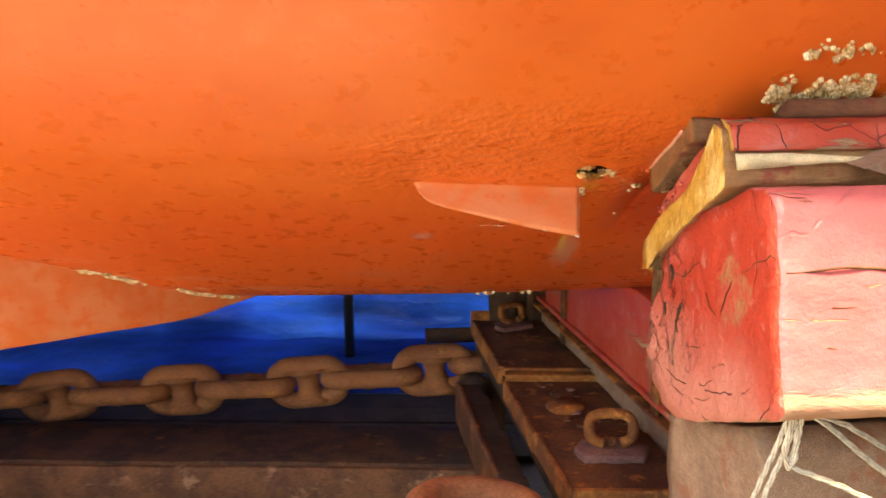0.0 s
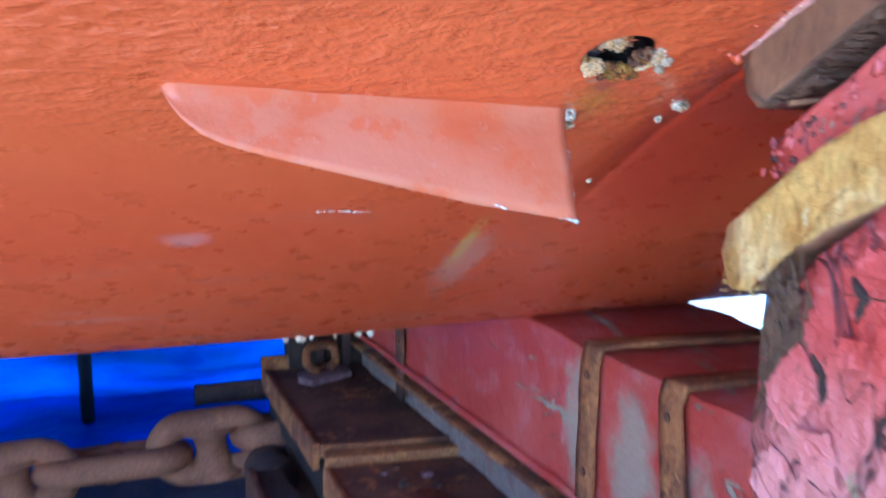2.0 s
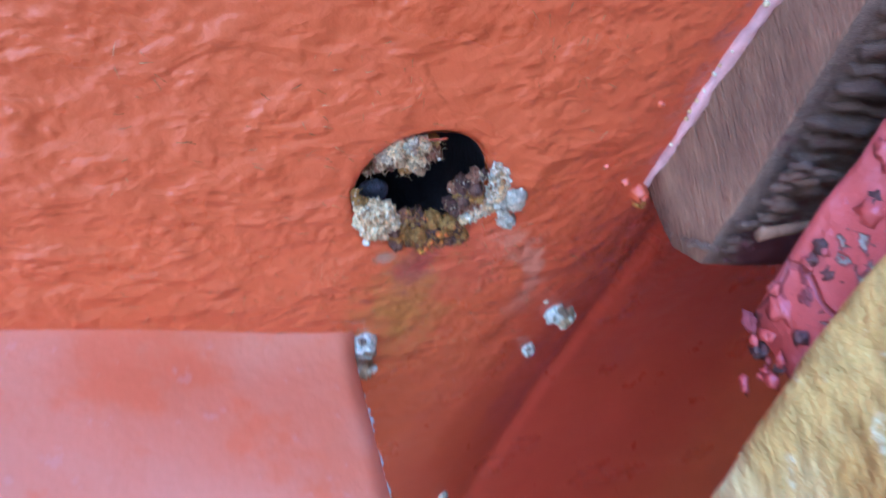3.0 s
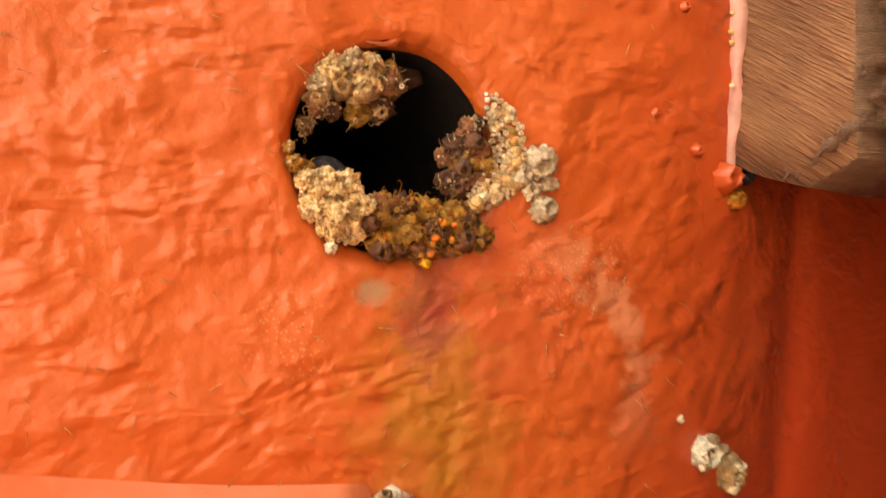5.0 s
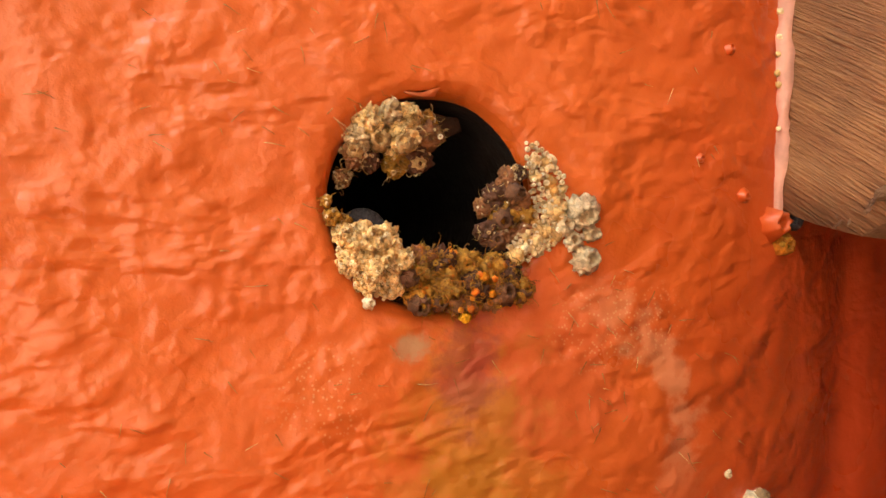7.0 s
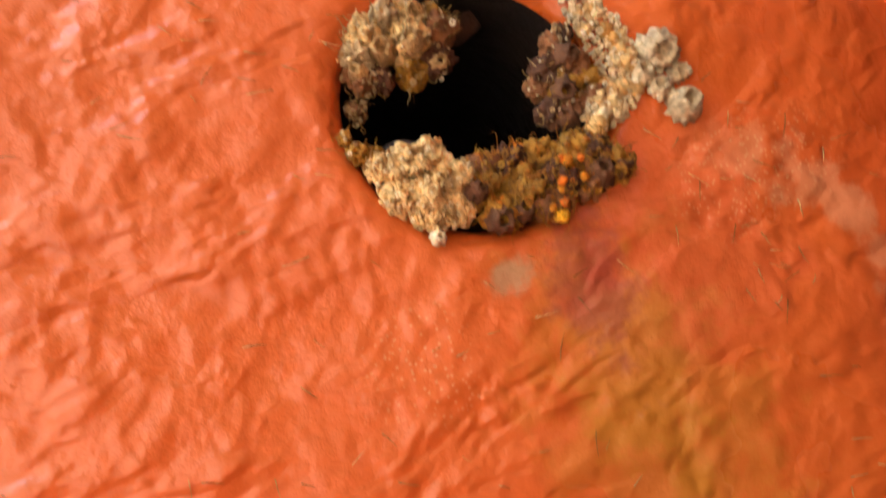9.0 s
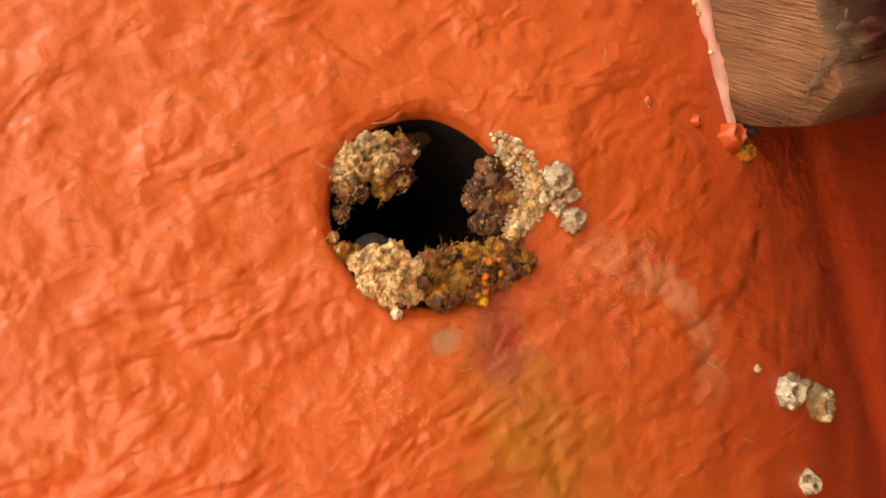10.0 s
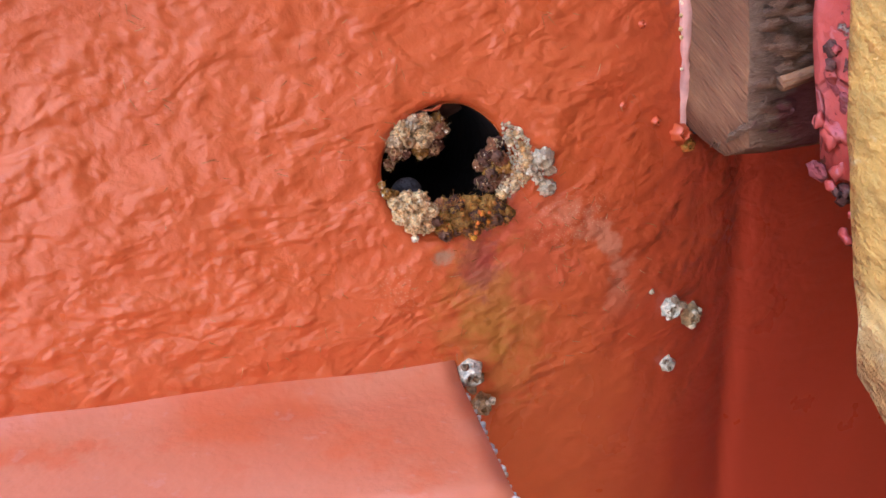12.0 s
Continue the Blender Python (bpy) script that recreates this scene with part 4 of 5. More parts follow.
    for k in range(4):
        lump(bm, Vector((random.uniform(-1, 1), random.uniform(-1, 1), random.uniform(-1, 1))) * 0.0009, 0.0006, 0.2, 1)
    ob = part("yellow_sponge", bm, YELLOW_SPONGE)
    ob.location = by_hole(0.4, 21.8, 2.2)
    tagged(ob, "small bright yellow sponge at the hole's lower lip", "sponge")
    bm = bmesh.new()
    for u, v, r in ((5.2, 15.2, 1.0), (4.4, 14.6, 0.7), (3.0, 17.6, 0.8), (6.2, 18.6, 0.7), (1.6, 20.4, 0.8), (-0.4, 20.2, 0.6), (7.4, 16.0, 0.6), (2.2, 18.6, 0.5)):
        lump(bm, by_hole(u, v, 3.1) - by_hole(4, 17, 3), r * 0.001, 0.5, 2)
    ob = part("orange_sponge", bm, ORANGE_SPONGE)
    ob.location = by_hole(4, 17, 3)
    tagged(ob, "orange sponge specks in brown weed", "sponge")
    bm = bmesh.new()
    bmesh.ops.create_uvsphere(bm, u_segments=20, v_segments=10, radius=0.0050)
    for v in bm.verts:
        v.co.z *= 0.35
    ob = part("limpet", bm, BLUE_GREY)
    ob.matrix_world = Matrix.Translation(by_hole(-13.4, 3.4, -7)) @ HOLE_N.to_track_quat("Z", "Y").to_matrix().to_4x4()
    tagged(ob, "smooth blue-grey limpet shell inside the hole", "shell")


def spot(x, y, r, h, material, label, lumps=0, sides=11):
    p, n = on_hull(x, y)
    small = []
    bm = bmesh.new()
    barnacle(bm, Vector((0, 0, 0)), n, r, h, sides, 0.2)
    for _ in range(lumps):
        a = random.uniform(0, math.tau)
        u = n.orthogonal().normalized()
        w = n.cross(u)
        q = (u * math.cos(a) + w * math.sin(a)) * r * random.uniform(0.3, 0.95) + n * h * random.uniform(0.2, 0.8)
        small.append(bm)
        bm = bmesh.new()
        if random.random() < 0.5:
            barnacle(bm, q, (q.normalized() + n).normalized(), r * random.uniform(0.25, 0.42), r * random.uniform(0.25, 0.5), 7, 0.3)
        else:
            lump(bm, q, r * random.uniform(0.18, 0.3), 0.4, 1)
    small.append(bm)
    ob = part("barnacle", small[0], material)
    ob.location = p
    for piece in small[1:]:
        part("small_barnacle", piece, material, ob)
    return tagged(ob, label, "barnacle", "barnacles on the hull")


def build_spots():
    spot(0.278, 1.2995, 0.0040, 0.0042, GREY_SHELL, "whitish barnacle on orange hull paint", 16, 14)
    spot(0.2862, 1.3065, 0.0041, 0.0042, BARNACLE, "tan barnacle with a dark mouth on orange paint", 12, 14)
    spot(0.2748, 1.3185, 0.0029, 0.0032, GREY_SHELL, "small whitish barnacle on orange hull paint", 4)
    spot(0.2712, 1.2910, 0.0011, 0.0008, GREY_SHELL, "tiny pale barnacle scale on orange paint", 0, 9)
    spot(0.2025, 1.2955, 0.0046, 0.0055, GREY_SHELL, "whitish barnacle cluster at the root of the fin", 26, 13)
    spot(0.2050, 1.3065, 0.0034, 0.0060, BARNACLE, "tan barnacle behind the fin's end", 12, 13)
    spot(0.2865, 1.2455, 0.0034, 0.0040, HULL_PAINT, "barnacle painted over in orange beside a board", 0, 14)
    spot(0.2895, 1.2500, 0.0026, 0.0030, OCHRE_CRUST, "small ochre barnacle beside a board", 3)
    spot(0.2780, 1.2390, 0.0016, 0.0018, HULL_PAINT, "small barnacle painted over in orange", 0)
    spot(0.2670, 1.2310, 0.0010, 0.0009, HULL_PAINT, "small barnacle painted over in orange", 0)
    spot(0.2765, 1.2115, 0.0012, 0.0012, HULL_PAINT, "small barnacle painted over in orange", 0)
    spot(0.203, 1.335, 0.0016, 0.0012, GREY_SHELL, "tiny pale barnacle scale on orange paint", 2)
    spot(0.272, 1.425, 0.0030, 0.0018, GREY_SHELL, "flat pale barnacle scar on orange paint", 2)
    bm = bmesh.new()
    for k in random.sample(range(26), 15):
        p, n = on_hull(0.060 + 0.0016 * k, 1.4425 + 0.00025 * k + random.uniform(-0.0012, 0.0012), 0.0002)
        lump(bm, p, random.uniform(0.0007, 0.0016), 0.5, 1, (1.8, 0.9, 0.4))
    tagged(part("scrape_mark", bm, WHITE_CHIP), "pale scraped line of chipped paint on the hull", "scrape", kind="stuff")
    p, n = on_hull(0.2920, 1.2455, 0.0018)
    bm = bmesh.new()
    lump(bm, Vector((0, 0, 0)), 0.0026, 0.12, 2, (0.8, 1.1, 0.8))
    ob = part("small_shell", bm, BLUE_GREY)
    ob.location = p
    tagged(ob, "small smooth blue-grey shell beside a board", "shell")
    # broad crust of barnacles above the blocks
    for name, xr, line_y, wide, count, label in (
            ("barnacle_crust", (0.386, 0.80), 1.074, 0.026, 1500, "thick cream barnacle crust on the hull above the boards"),
            ("barnacle_crust", (0.408, 0.80), 1.010, 0.012, 190, "sparse pale barnacle band on the hull")):
        bm = bmesh.new()
        for k in range(count):
            x = random.uniform(*xr)
            y = line_y + random.gauss(0, 0.45) * wide
            if noise.noise((x * 26, y * 26, 3.0)) < -0.18:
                continue
            p, n = on_hull(x, y)
            r = random.uniform(0.002, 0.0055)
            if random.random() < 0.6:
                barnacle(bm, p, n, r, r * 1.1, 8, 0.4)
            else:
                lump(bm, p, r * 0.9, 0.4, 1)
        tagged(part(name, bm, BARNACLE), label, "barnacles", kind="stuff")
    bm = bmesh.new()
    for k in range(170):
        f = random.uniform(0.06, 0.46)
        x, y = float(np.interp(f, (0, 0.2, 0.4, 0.6), (-0.45, -0.556, -0.674, -0.816))) + random.gauss(0, 0.006), float(np.interp(f, (0, 0.2, 0.4, 0.6), (2.0, 1.873, 1.727, 1.574))) - 0.012 + random.gauss(0, 0.005)
        if noise.noise((x * 16, 0.3, 7)) < -0.12:
            continue
        p, n = on_hull(x, y)
        r = random.uniform(0.002, 0.0065)
        barnacle(bm, p, n, r, r, 7, 0.4)
    tagged(part("barnacle_crust", bm, BARNACLE), "pale barnacle line along the bilge keel's root", "barnacles", kind="stuff")
    bm = bmesh.new()
    for k in range(10):
        x = random.uniform(0.05, 0.24)
        p, n = on_hull(x, 1.93 + random.uniform(-0.02, 0.02))
        r = random.uniform(0.002, 0.005)
        barnacle(bm, p, n, r, r * 1.6, 7, 0.4)
    tagged(part("barnacle_crust", bm, BARNACLE), "few pale barnacles along the hull's bottom", "barnacles", kind="stuff")
    # stray bristles stuck in the paint
    bm = bmesh.new()
    for k in range(420):
        x, y = random.uniform(0.125, 0.275), random.uniform(1.17, 1.305)
        if (x - HOLE[0]) ** 2 + (y - HOLE[1]) ** 2 < 0.021 ** 2 or noise.noise((x * 30, y * 30, 0)) < -0.1:
            continue
        p, n = on_hull(x, y, 0.0004)
        a = random.gauss(0.9, 0.9)
        u = HOLE_U * math.cos(a) + HOLE_V * math.sin(a)
        curl(bm, p, u, random.uniform(0.0012, 0.0042), 0.00009, 0.5, 3)
    tagged(part("paint_bristles", bm, FIBRE), "short pale bristles stuck in the orange paint", "bristles", kind="stuff")


# ---- timber stack that props the hull: cut ends lie in one slanting plane
END_X, SLANT = 0.342, -0.145


def end_point(y, z, out=0.0):
    return Vector((END_X + SLANT * (y - 0.884) - out, y, z))


def build_stack():
    cap = thing("timber_block", "big red painted timber block with cracked end grain", "timber block")
    section = [(0.904, 0.676), (0.94, 0.672), (1.005, 0.645), (1.06, 0.622), (1.119, 0.592), (1.174, 0.546), (1.203, 0.507), (1.212, 0.45), (1.211, 0.40),
               (1.195, 0.362), (1.159, 0.346), (1.098, 0.346), (0.95, 0.405), (0.845, 0.452), (0.832, 0.466), (0.846, 0.50), (0.871, 0.61), (0.885, 0.66)]
    timber("body", section, END_X, SLANT, 1.35, [RED_TIMBER, RED_END], cap, "", 0.010, 0.0035, 1.0)
    # rotten corner and lifted flakes of paint
    bm = bmesh.new()
    for k in range(70):
        y = random.uniform(1.172, 1.206)
        p = end_point(y, random.uniform(0.455, 0.53) + (1.19 - y) * 0.5, 0.0015)
        curl(bm, p, Vector((-0.12, random.uniform(-0.1, 0.45), random.choice((-1, 1)))), random.uniform(0.010, 0.024), random.uniform(0.0006, 0.0016), 0.25, 4)
    for k in range(24):
        lump(bm, end_point(random.uniform(1.176, 1.205), random.uniform(0.46, 0.535), 0.0), random.uniform(0.004, 0.008), 0.6, 2, (0.5, 0.8, 1.5))
    tagged(part("rotten_wood", bm, ROTTEN_WOOD, cap, "dark rotten wood fibres at the corner"), kind="stuff")
    for y, z, w, h, tilt, lift in ((1.178, 0.470, 0.030, 0.050, 0.35, 0.006), (1.155, 0.435, 0.026, 0.044, -0.4, 0.005), (1.188, 0.415, 0.030, 0.036, 0.2, 0.004), (1.142, 0.500, 0.024, 0.030, 0.5, 0.004),
                                   (1.125, 0.552, 0.034, 0.020, 0.2, 0.003)):
        outline = []
        turn = random.uniform(0, 6)
        for k in range(7):
            a = turn + k * math.tau / 7 + random.uniform(-0.3, 0.3)
            rr = random.uniform(0.6, 1.25)
            yy, zz = w / 2 * math.cos(a) * rr, h / 2 * math.sin(a) * rr
            outline.append(end_point(y + yy * math.cos(tilt) - zz * math.sin(tilt), z + yy * math.sin(tilt) + zz * math.cos(tilt), 0.0022 + lift * max(0, math.cos(a + tilt * 3))))
        bm = slab(outline, 0.0012, Vector((-1, -0.145, 0)).normalized(), 0.003)
        rough_up(bm, 0.0022, 110, y * 9)
        part("paint_flake", bm, RED_END, cap, "", False)
    for line in (((1.079, 0.452), (1.049, 0.46), (1.019, 0.476), (0.996, 0.498)), ((1.147, 0.397), (1.116, 0.396), (1.078, 0.402), (1.033, 0.418), (1.0, 0.436), (0.976, 0.457)),
                 ((1.125, 0.383), (1.095, 0.383), (1.064, 0.388), (1.015, 0.405), (0.981, 0.43)), ((0.969, 0.564), (0.985, 0.537), (0.993, 0.511)),
                 ((1.152, 0.53), (1.104, 0.535), (1.064, 0.561), (1.041, 0.579)), ((0.946, 0.579), (0.912, 0.597), (0.885, 0.612), (0.866, 0.609)), ((1.037, 0.534), (1.024, 0.519), (1.001, 0.513))):
        pts = []
        for (ya, za), (yb, zb) in zip(line, line[1:]):
            for k in range(7):
                f = k / 7
                y, z = ya + (yb - ya) * f, za + (zb - za) * f
                w = 0.004 * noise.noise((y * 60, z * 60, 2.0))
                pts.append(end_point(y + w, z + w * 0.7, 0.0002))
        bm = bmesh.new()
        tube(bm, pts, 0.0007, 5, False, lambda f: 0.3 + 1.1 * math.sin(math.pi * min(1, f + 0.05)) * (0.6 + 0.8 * abs(noise.noise((f * 9, pts[0].y * 40, 0)))))
        part("drying_crack", bm, ROTTEN_WOOD, cap, "dark curved crack in the end grain")
    # deep rotten slits by the corner
    for line, r in ((((1.171, 0.494), (1.163, 0.482), (1.161, 0.472), (1.163, 0.463)), 0.0036), (((1.107, 0.501), (1.115, 0.485), (1.122, 0.468), (1.128, 0.448)), 0.0032), (((1.150, 0.540), (1.140, 0.531), (1.146, 0.514)), 0.003)):
        pts = []
        for (ya, za), (yb, zb) in zip(line, line[1:]):
            pts += [end_point(ya + (yb - ya) * k / 6, za + (zb - za) * k / 6, -0.0008) for k in range(6)]
        bm = bmesh.new()
        tube(bm, pts, r, 8, False, lambda f: 0.2 + 0.9 * math.sin(math.pi * min(1, f + 0.05)))
        rough_up(bm, 0.0016, 120, r * 999)
        part("rotten_slit", bm, DARK_WOOD, cap, "dark rotten slit in the end grain")
    # open drying cracks on the front
    for y0, z0, x0, x1, wob in ((0.868, 0.600, 0.352, 0.62, 0.0035), (0.862, 0.563, 0.40, 0.70, 0.003), (0.853, 0.523, 0.362, 0.66, 0.004)):
        bm = bmesh.new()
        points = []
        for k in range(30):
            x = x0 + (x1 - x0) * k / 29
            points.append((x, y0 + 0.145 * (x - END_X) - 0.0012, z0 + wob * noise.noise((x * 18, z0 * 50, 0))))
        tube(bm, points, 0.0013, 5, False, lambda f: 0.35 + 0.9 * math.sin(math.pi * min(1, f + 0.08)))
        part("drying_crack", bm, ROTTEN_WOOD, cap, "dark open crack along the grain")

    plank = thing("split_plank", "thick split plank with bright yellow broken end", "plank", "boards under the hull")
    section = [(1.026, 0.733), (1.006, 0.727), (0.993, 0.700), (0.986, 0.668), (1.019, 0.646), (1.085, 0.610), (1.151, 0.568), (1.19, 0.545), (1.206, 0.534), (1.214, 0.517),
               (1.232, 0.516), (1.242, 0.534), (1.240, 0.552), (1.22, 0.568), (1.189, 0.591), (1.15, 0.619), (1.118, 0.632), (1.097, 0.646), (1.066, 0.676), (1.044, 0.702)]
    timber("body", section, END_X - 0.006, SLANT, 1.05, [STAINED_WOOD, FRESH_WOOD], plank, "", 0.007, 0.0026, 4.0)
    # red painted top, and the pale split below it
    timber("painted_face", [(1.030, 0.738), (1.004, 0.732), (0.9895, 0.706), (0.996, 0.703), (1.012, 0.724)], END_X + 0.002, SLANT, 1.0, [RED_PLANK, FRESH_WOOD], plank, "flaking red paint", 0.006, 0.0016, 7.0)
    bm = slab([Vector((0.331, 0.9885, 0.702)), Vector((0.40, 0.9975, 0.7015)), Vector((0.52, 1.014, 0.693)), Vector((0.44, 1.002, 0.6905)), Vector((0.333, 0.9875, 0.684))], 0.004, Vector((0, 1, 0)), 0.008)
    rough_up(bm, 0.0008, 90)
    part("split_wood", bm, PALE_WOOD, plank, "pale freshly split wood")
    bm = bmesh.new()
    for k in range(110):
        f = random.random()
        y, z = (1.0 + 0.24 * f), 0.66 - 0.13 * f
        if k < 80:
            y, z = random.uniform(1.208, 1.243), random.uniform(0.512, 0.540)
        p = end_point(y, z + random.uniform(-0.008, 0.012), 0.002)
        curl(bm, p, Vector((-1, random.uniform(0.0, 0.9), random.uniform(-1.1, 0.3))), random.uniform(0.002, 0.006), random.uniform(0.0003, 0.0009), 0.7, 3)
    for k in range(16):
        p = end_point(random.uniform(0.992, 1.02), random.uniform(0.66, 0.72), 0.003)
        curl(bm, p, Vector((-0.6, -0.7, random.uniform(-1, 0.4))), random.uniform(0.005, 0.012), random.uniform(0.0004, 0.0010), 0.5, 3)
    tagged(part("splinter_fringe", bm, FRESH_WOOD, plank, "frayed yellow splinters"), kind="stuff")

    mid = thing("red_plank", "thin red plank with cracked peeling paint", "plank", "boards under the hull")
    timber("body", [(1.222, 0.604), (1.19, 0.629), (1.15, 0.657), (1.10, 0.689), (1.046, 0.724), (1.036, 0.722), (1.042, 0.712), (1.066, 0.683), (1.10, 0.652), (1.15, 0.625), (1.19, 0.597), (1.212, 0.584)], END_X + 0.007, SLANT, 1.0, [RED_PLANK, RED_PLANK], mid, "", 0.008, 0.0028, 11.0)
    for material, label, count in ((RED_PLANK, "crumbling lumps of old red paint", 44), (CRUMBLED_WOOD, "dark crumbled wood at the plank's end", 34)):
        bm = bmesh.new()
        for k in range(count):
            f = random.random() ** 1.3
            y, z = 1.225 - 0.075 * f, 0.592 + 0.048 * f
            lump(bm, end_point(y + random.uniform(-0.005, 0.006), z + random.uniform(-0.012, 0.008), random.uniform(-0.013, -0.006)), random.uniform(0.0014, 0.0038), 0.9, 2, (0.5, random.uniform(0.5, 1.2), random.uniform(0.6, 1.4)))
        tagged(part("crumb", bm, material, mid, label), kind="stuff")

    board = thing("brown_board", "sawn brown board with a torn underside wedged against the hull", "board", "boards under the hull")
    section = [(1.243, 0.66), (1.21, 0.70), (1.18, 0.71), (1.15, 0.73), (1.118, 0.75), (1.104, 0.75), (1.092, 0.705), (1.104, 0.703), (1.154, 0.674), (1.184, 0.653), (1.212, 0.632), (1.228, 0.622), (1.238, 0.630), (1.241, 0.642)]
    section = [(y, min(z, hull_z(END_X + SLANT * (y - 0.884), y) - 0.0015)) for y, z in section]
    timber("body", section, END_X - 0.001, SLANT, 1.05, [CEDAR_TORN, CEDAR_END], board, "", 0.006, 0.0012, 15.0)
    # torn strips that run back along the underside, and the frayed corner below the saw cut
    for seed in range(16):
        y = 1.229 - 0.0048 * seed
        z, r, l = float(np.interp(y, (1.154, 1.184, 1.212, 1.226), (0.674, 0.653, 0.634, 0.627))) + 0.0004, random.uniform(0.0016, 0.0036), random.uniform(0.06, 0.13)
        bm = bmesh.new()
        start = random.uniform(0.002, 0.010)
        tube(bm, [end_point(y, z, 0) + Vector((start + l * k / 22, 0.145 * (start + l * k / 22) + 0.0016 * noise.noise((k * 0.5, seed, 0)), 0.0016 * noise.noise((k * 0.6, seed, 5)))) for k in range(23)], r, 12, False,
             lambda f: (0.55 + 0.45 * min(1, f * 8)) * (1 - 0.5 * max(0, f - 0.6)) * (1 + 0.3 * noise.noise((f * 14, seed, 1))))
        rough_up(bm, 0.0018, 240, seed)
        part("torn_strip", bm, CEDAR_TORN, board, "torn strip of wood along the underside")
    bm = bmesh.new()
    for k in range(40):
        f = random.random() ** 1.4
        y, z = 1.238 - 0.040 * f, 0.637 - 0.012 * min(1, f * 3) + 0.018 * max(0, f - 0.33) + random.uniform(-0.004, 0.003)
        p = end_point(y, z, random.uniform(-0.012, 0.0012))
        curl(bm, p, Vector((1.2 * random.choice((-0.35, 1)), 0.35, -0.25 + random.uniform(-0.3, 0.3))), random.uniform(0.002, 0.0045), random.uniform(0.0002, 0.0008), 0.5, 4)
    for k in range(34):
        f = random.random()
        y, z = 1.238 - 0.05 * f, 0.635 - 0.010 * min(1, f * 3) + 0.022 * max(0, f - 0.33)
        lump(bm, end_point(y, z, random.uniform(-0.012, -0.001)), random.uniform(0.0014, 0.0030), 0.7, 2, (random.uniform(1.2, 2.4), random.uniform(0.5, 1.0), random.uniform(0.4, 0.8)))
    tagged(part("frayed_edge", bm, CEDAR_TORN, board, "frayed torn wood fibres"), kind="stuff")
    bm = bmesh.new()
    tube(bm, [end_point(1.209 - 0.012 * f, 0.6270 + 0.006 * f, -0.004 - 0.070 * f) + Vector((0, 0.002 * math.sin(f * 5), -0.001)) for f in (k / 14 for k in range(15))], 0.0017, 7, False, lambda f: 1.3 - 0.8 * f)
    rough_up(bm, 0.0007, 300)
    part("splinter", bm, CEDAR_END, board, "long pale splinter")
    bm = bmesh.new()
    points = []
    for k in range(40):
        y = 1.246 - 0.115 * k / 39
        x = END_X + SLANT * (y - 0.884) - 0.0015
        p, n = on_hull(x, y, 0.0006)
        points.append(p + Vector((0.0006 * noise.noise((k * 0.6, 0, 0)), 0, 0)))
    tube(bm, points, 0.0026, 7, False, lambda f: 0.35 + 0.5 * min(1, f * 3) + 0.5 * abs(noise.noise((f * 6, 2, 0))))
    rough_up(bm, 0.0011, 380, 3.0)
    part("paint_bead", bm, RED_BEAD, board, "pink bead of old paint along the board")
    bm = bmesh.new()
    for k in range(26):
        p = points[random.randint(6, 34)]
        lump(bm, p + Vector((-0.002, random.uniform(-0.002, 0.002), -0.0004)), random.uniform(0.0005, 0.0012), 0.4, 1)
    tagged(part("lime_speck", bm, CREAM_CRUST, board, "cream specks along the paint bead"), kind="stuff")

    second = thing("dark_board", "dark red stained board against the hull", "board", "boards under the hull")
    section = [(1.105, 0.722), (1.06, 0.752), (1.045, 0.758), (1.038, 0.742), (1.06, 0.725), (1.09, 0.707)]
    section = [(y, min(z, hull_z(0.37, y) - 0.003)) for y, z in section]
    timber("body", section, 0.372 - SLANT * (1.08 - 0.884), 0.0, 0.95, [CEDAR_SIDE, CEDAR_SIDE], second, "", 0.008, 0.003, 19.0)
    wedge = thing("wooden_wedge", "brown wooden wedge between plank and block", "wedge")
    bm = slab([Vector((0.455, 0.955, 0.690)), Vector((0.60, 0.975, 0.735)), Vector((0.60, 0.975, 0.690)), Vector((0.50, 0.962, 0.676))], 0.07, Vector((0, 1, 0.0)), 0.02, 0.002)
    rough_up(bm, 0.002, 40)
    part("body", bm, GREY_WOOD, wedge)

    low = thing("lower_timber", "weathered brown timber under the red block", "timber block")
    timber("body", [(1.24, 0.345), (1.16, 0.342), (1.10, 0.338), (0.985, 0.384), (0.955, 0.36), (0.955, 0.10), (1.24, 0.10)], END_X + 0.045, SLANT, 1.1, [GREY_WOOD, GREY_WOOD], low, "", 0.02, 0.004, 23.0)
    under = thing("lower_timber", "grey brown ground timber under the prop blocks", "timber block")
    timber("body", [(1.30, 0.096), (0.90, 0.096), (0.88, -0.44), (1.30, -0.45)], END_X + 0.05, SLANT, 1.0, [GREY_WOOD, DARK_WOOD], under, "", 0.03, 0.004, 27.0)

    for owner, z0, x0, x1, y0 in ((low, 0.275, 0.40, 0.78, 0.955), (low, 0.19, 0.42, 0.70, 0.955), (under, -0.10, 0.42, 0.80, 0.892)):
        bm = bmesh.new()
        tube(bm, [(x, y0 + 0.145 * (x - END_X - 0.045) - 0.0005, z0 + 0.006 * noise.noise((x * 14, z0 * 30, 0))) for x in np.linspace(x0, x1, 26)], 0.0022, 6, False, lambda f: 0.3 + math.sin(math.pi * min(1, f + 0.06)))
        part("drying_crack", bm, ROTTEN_WOOD, owner, "dark open crack along the grain")

    # rope lashing under the block
    rope = thing("rope_lashing", "frayed pale rope tied under the red block", "rope")
    knot = Vector((0.372, 0.873, 0.432))
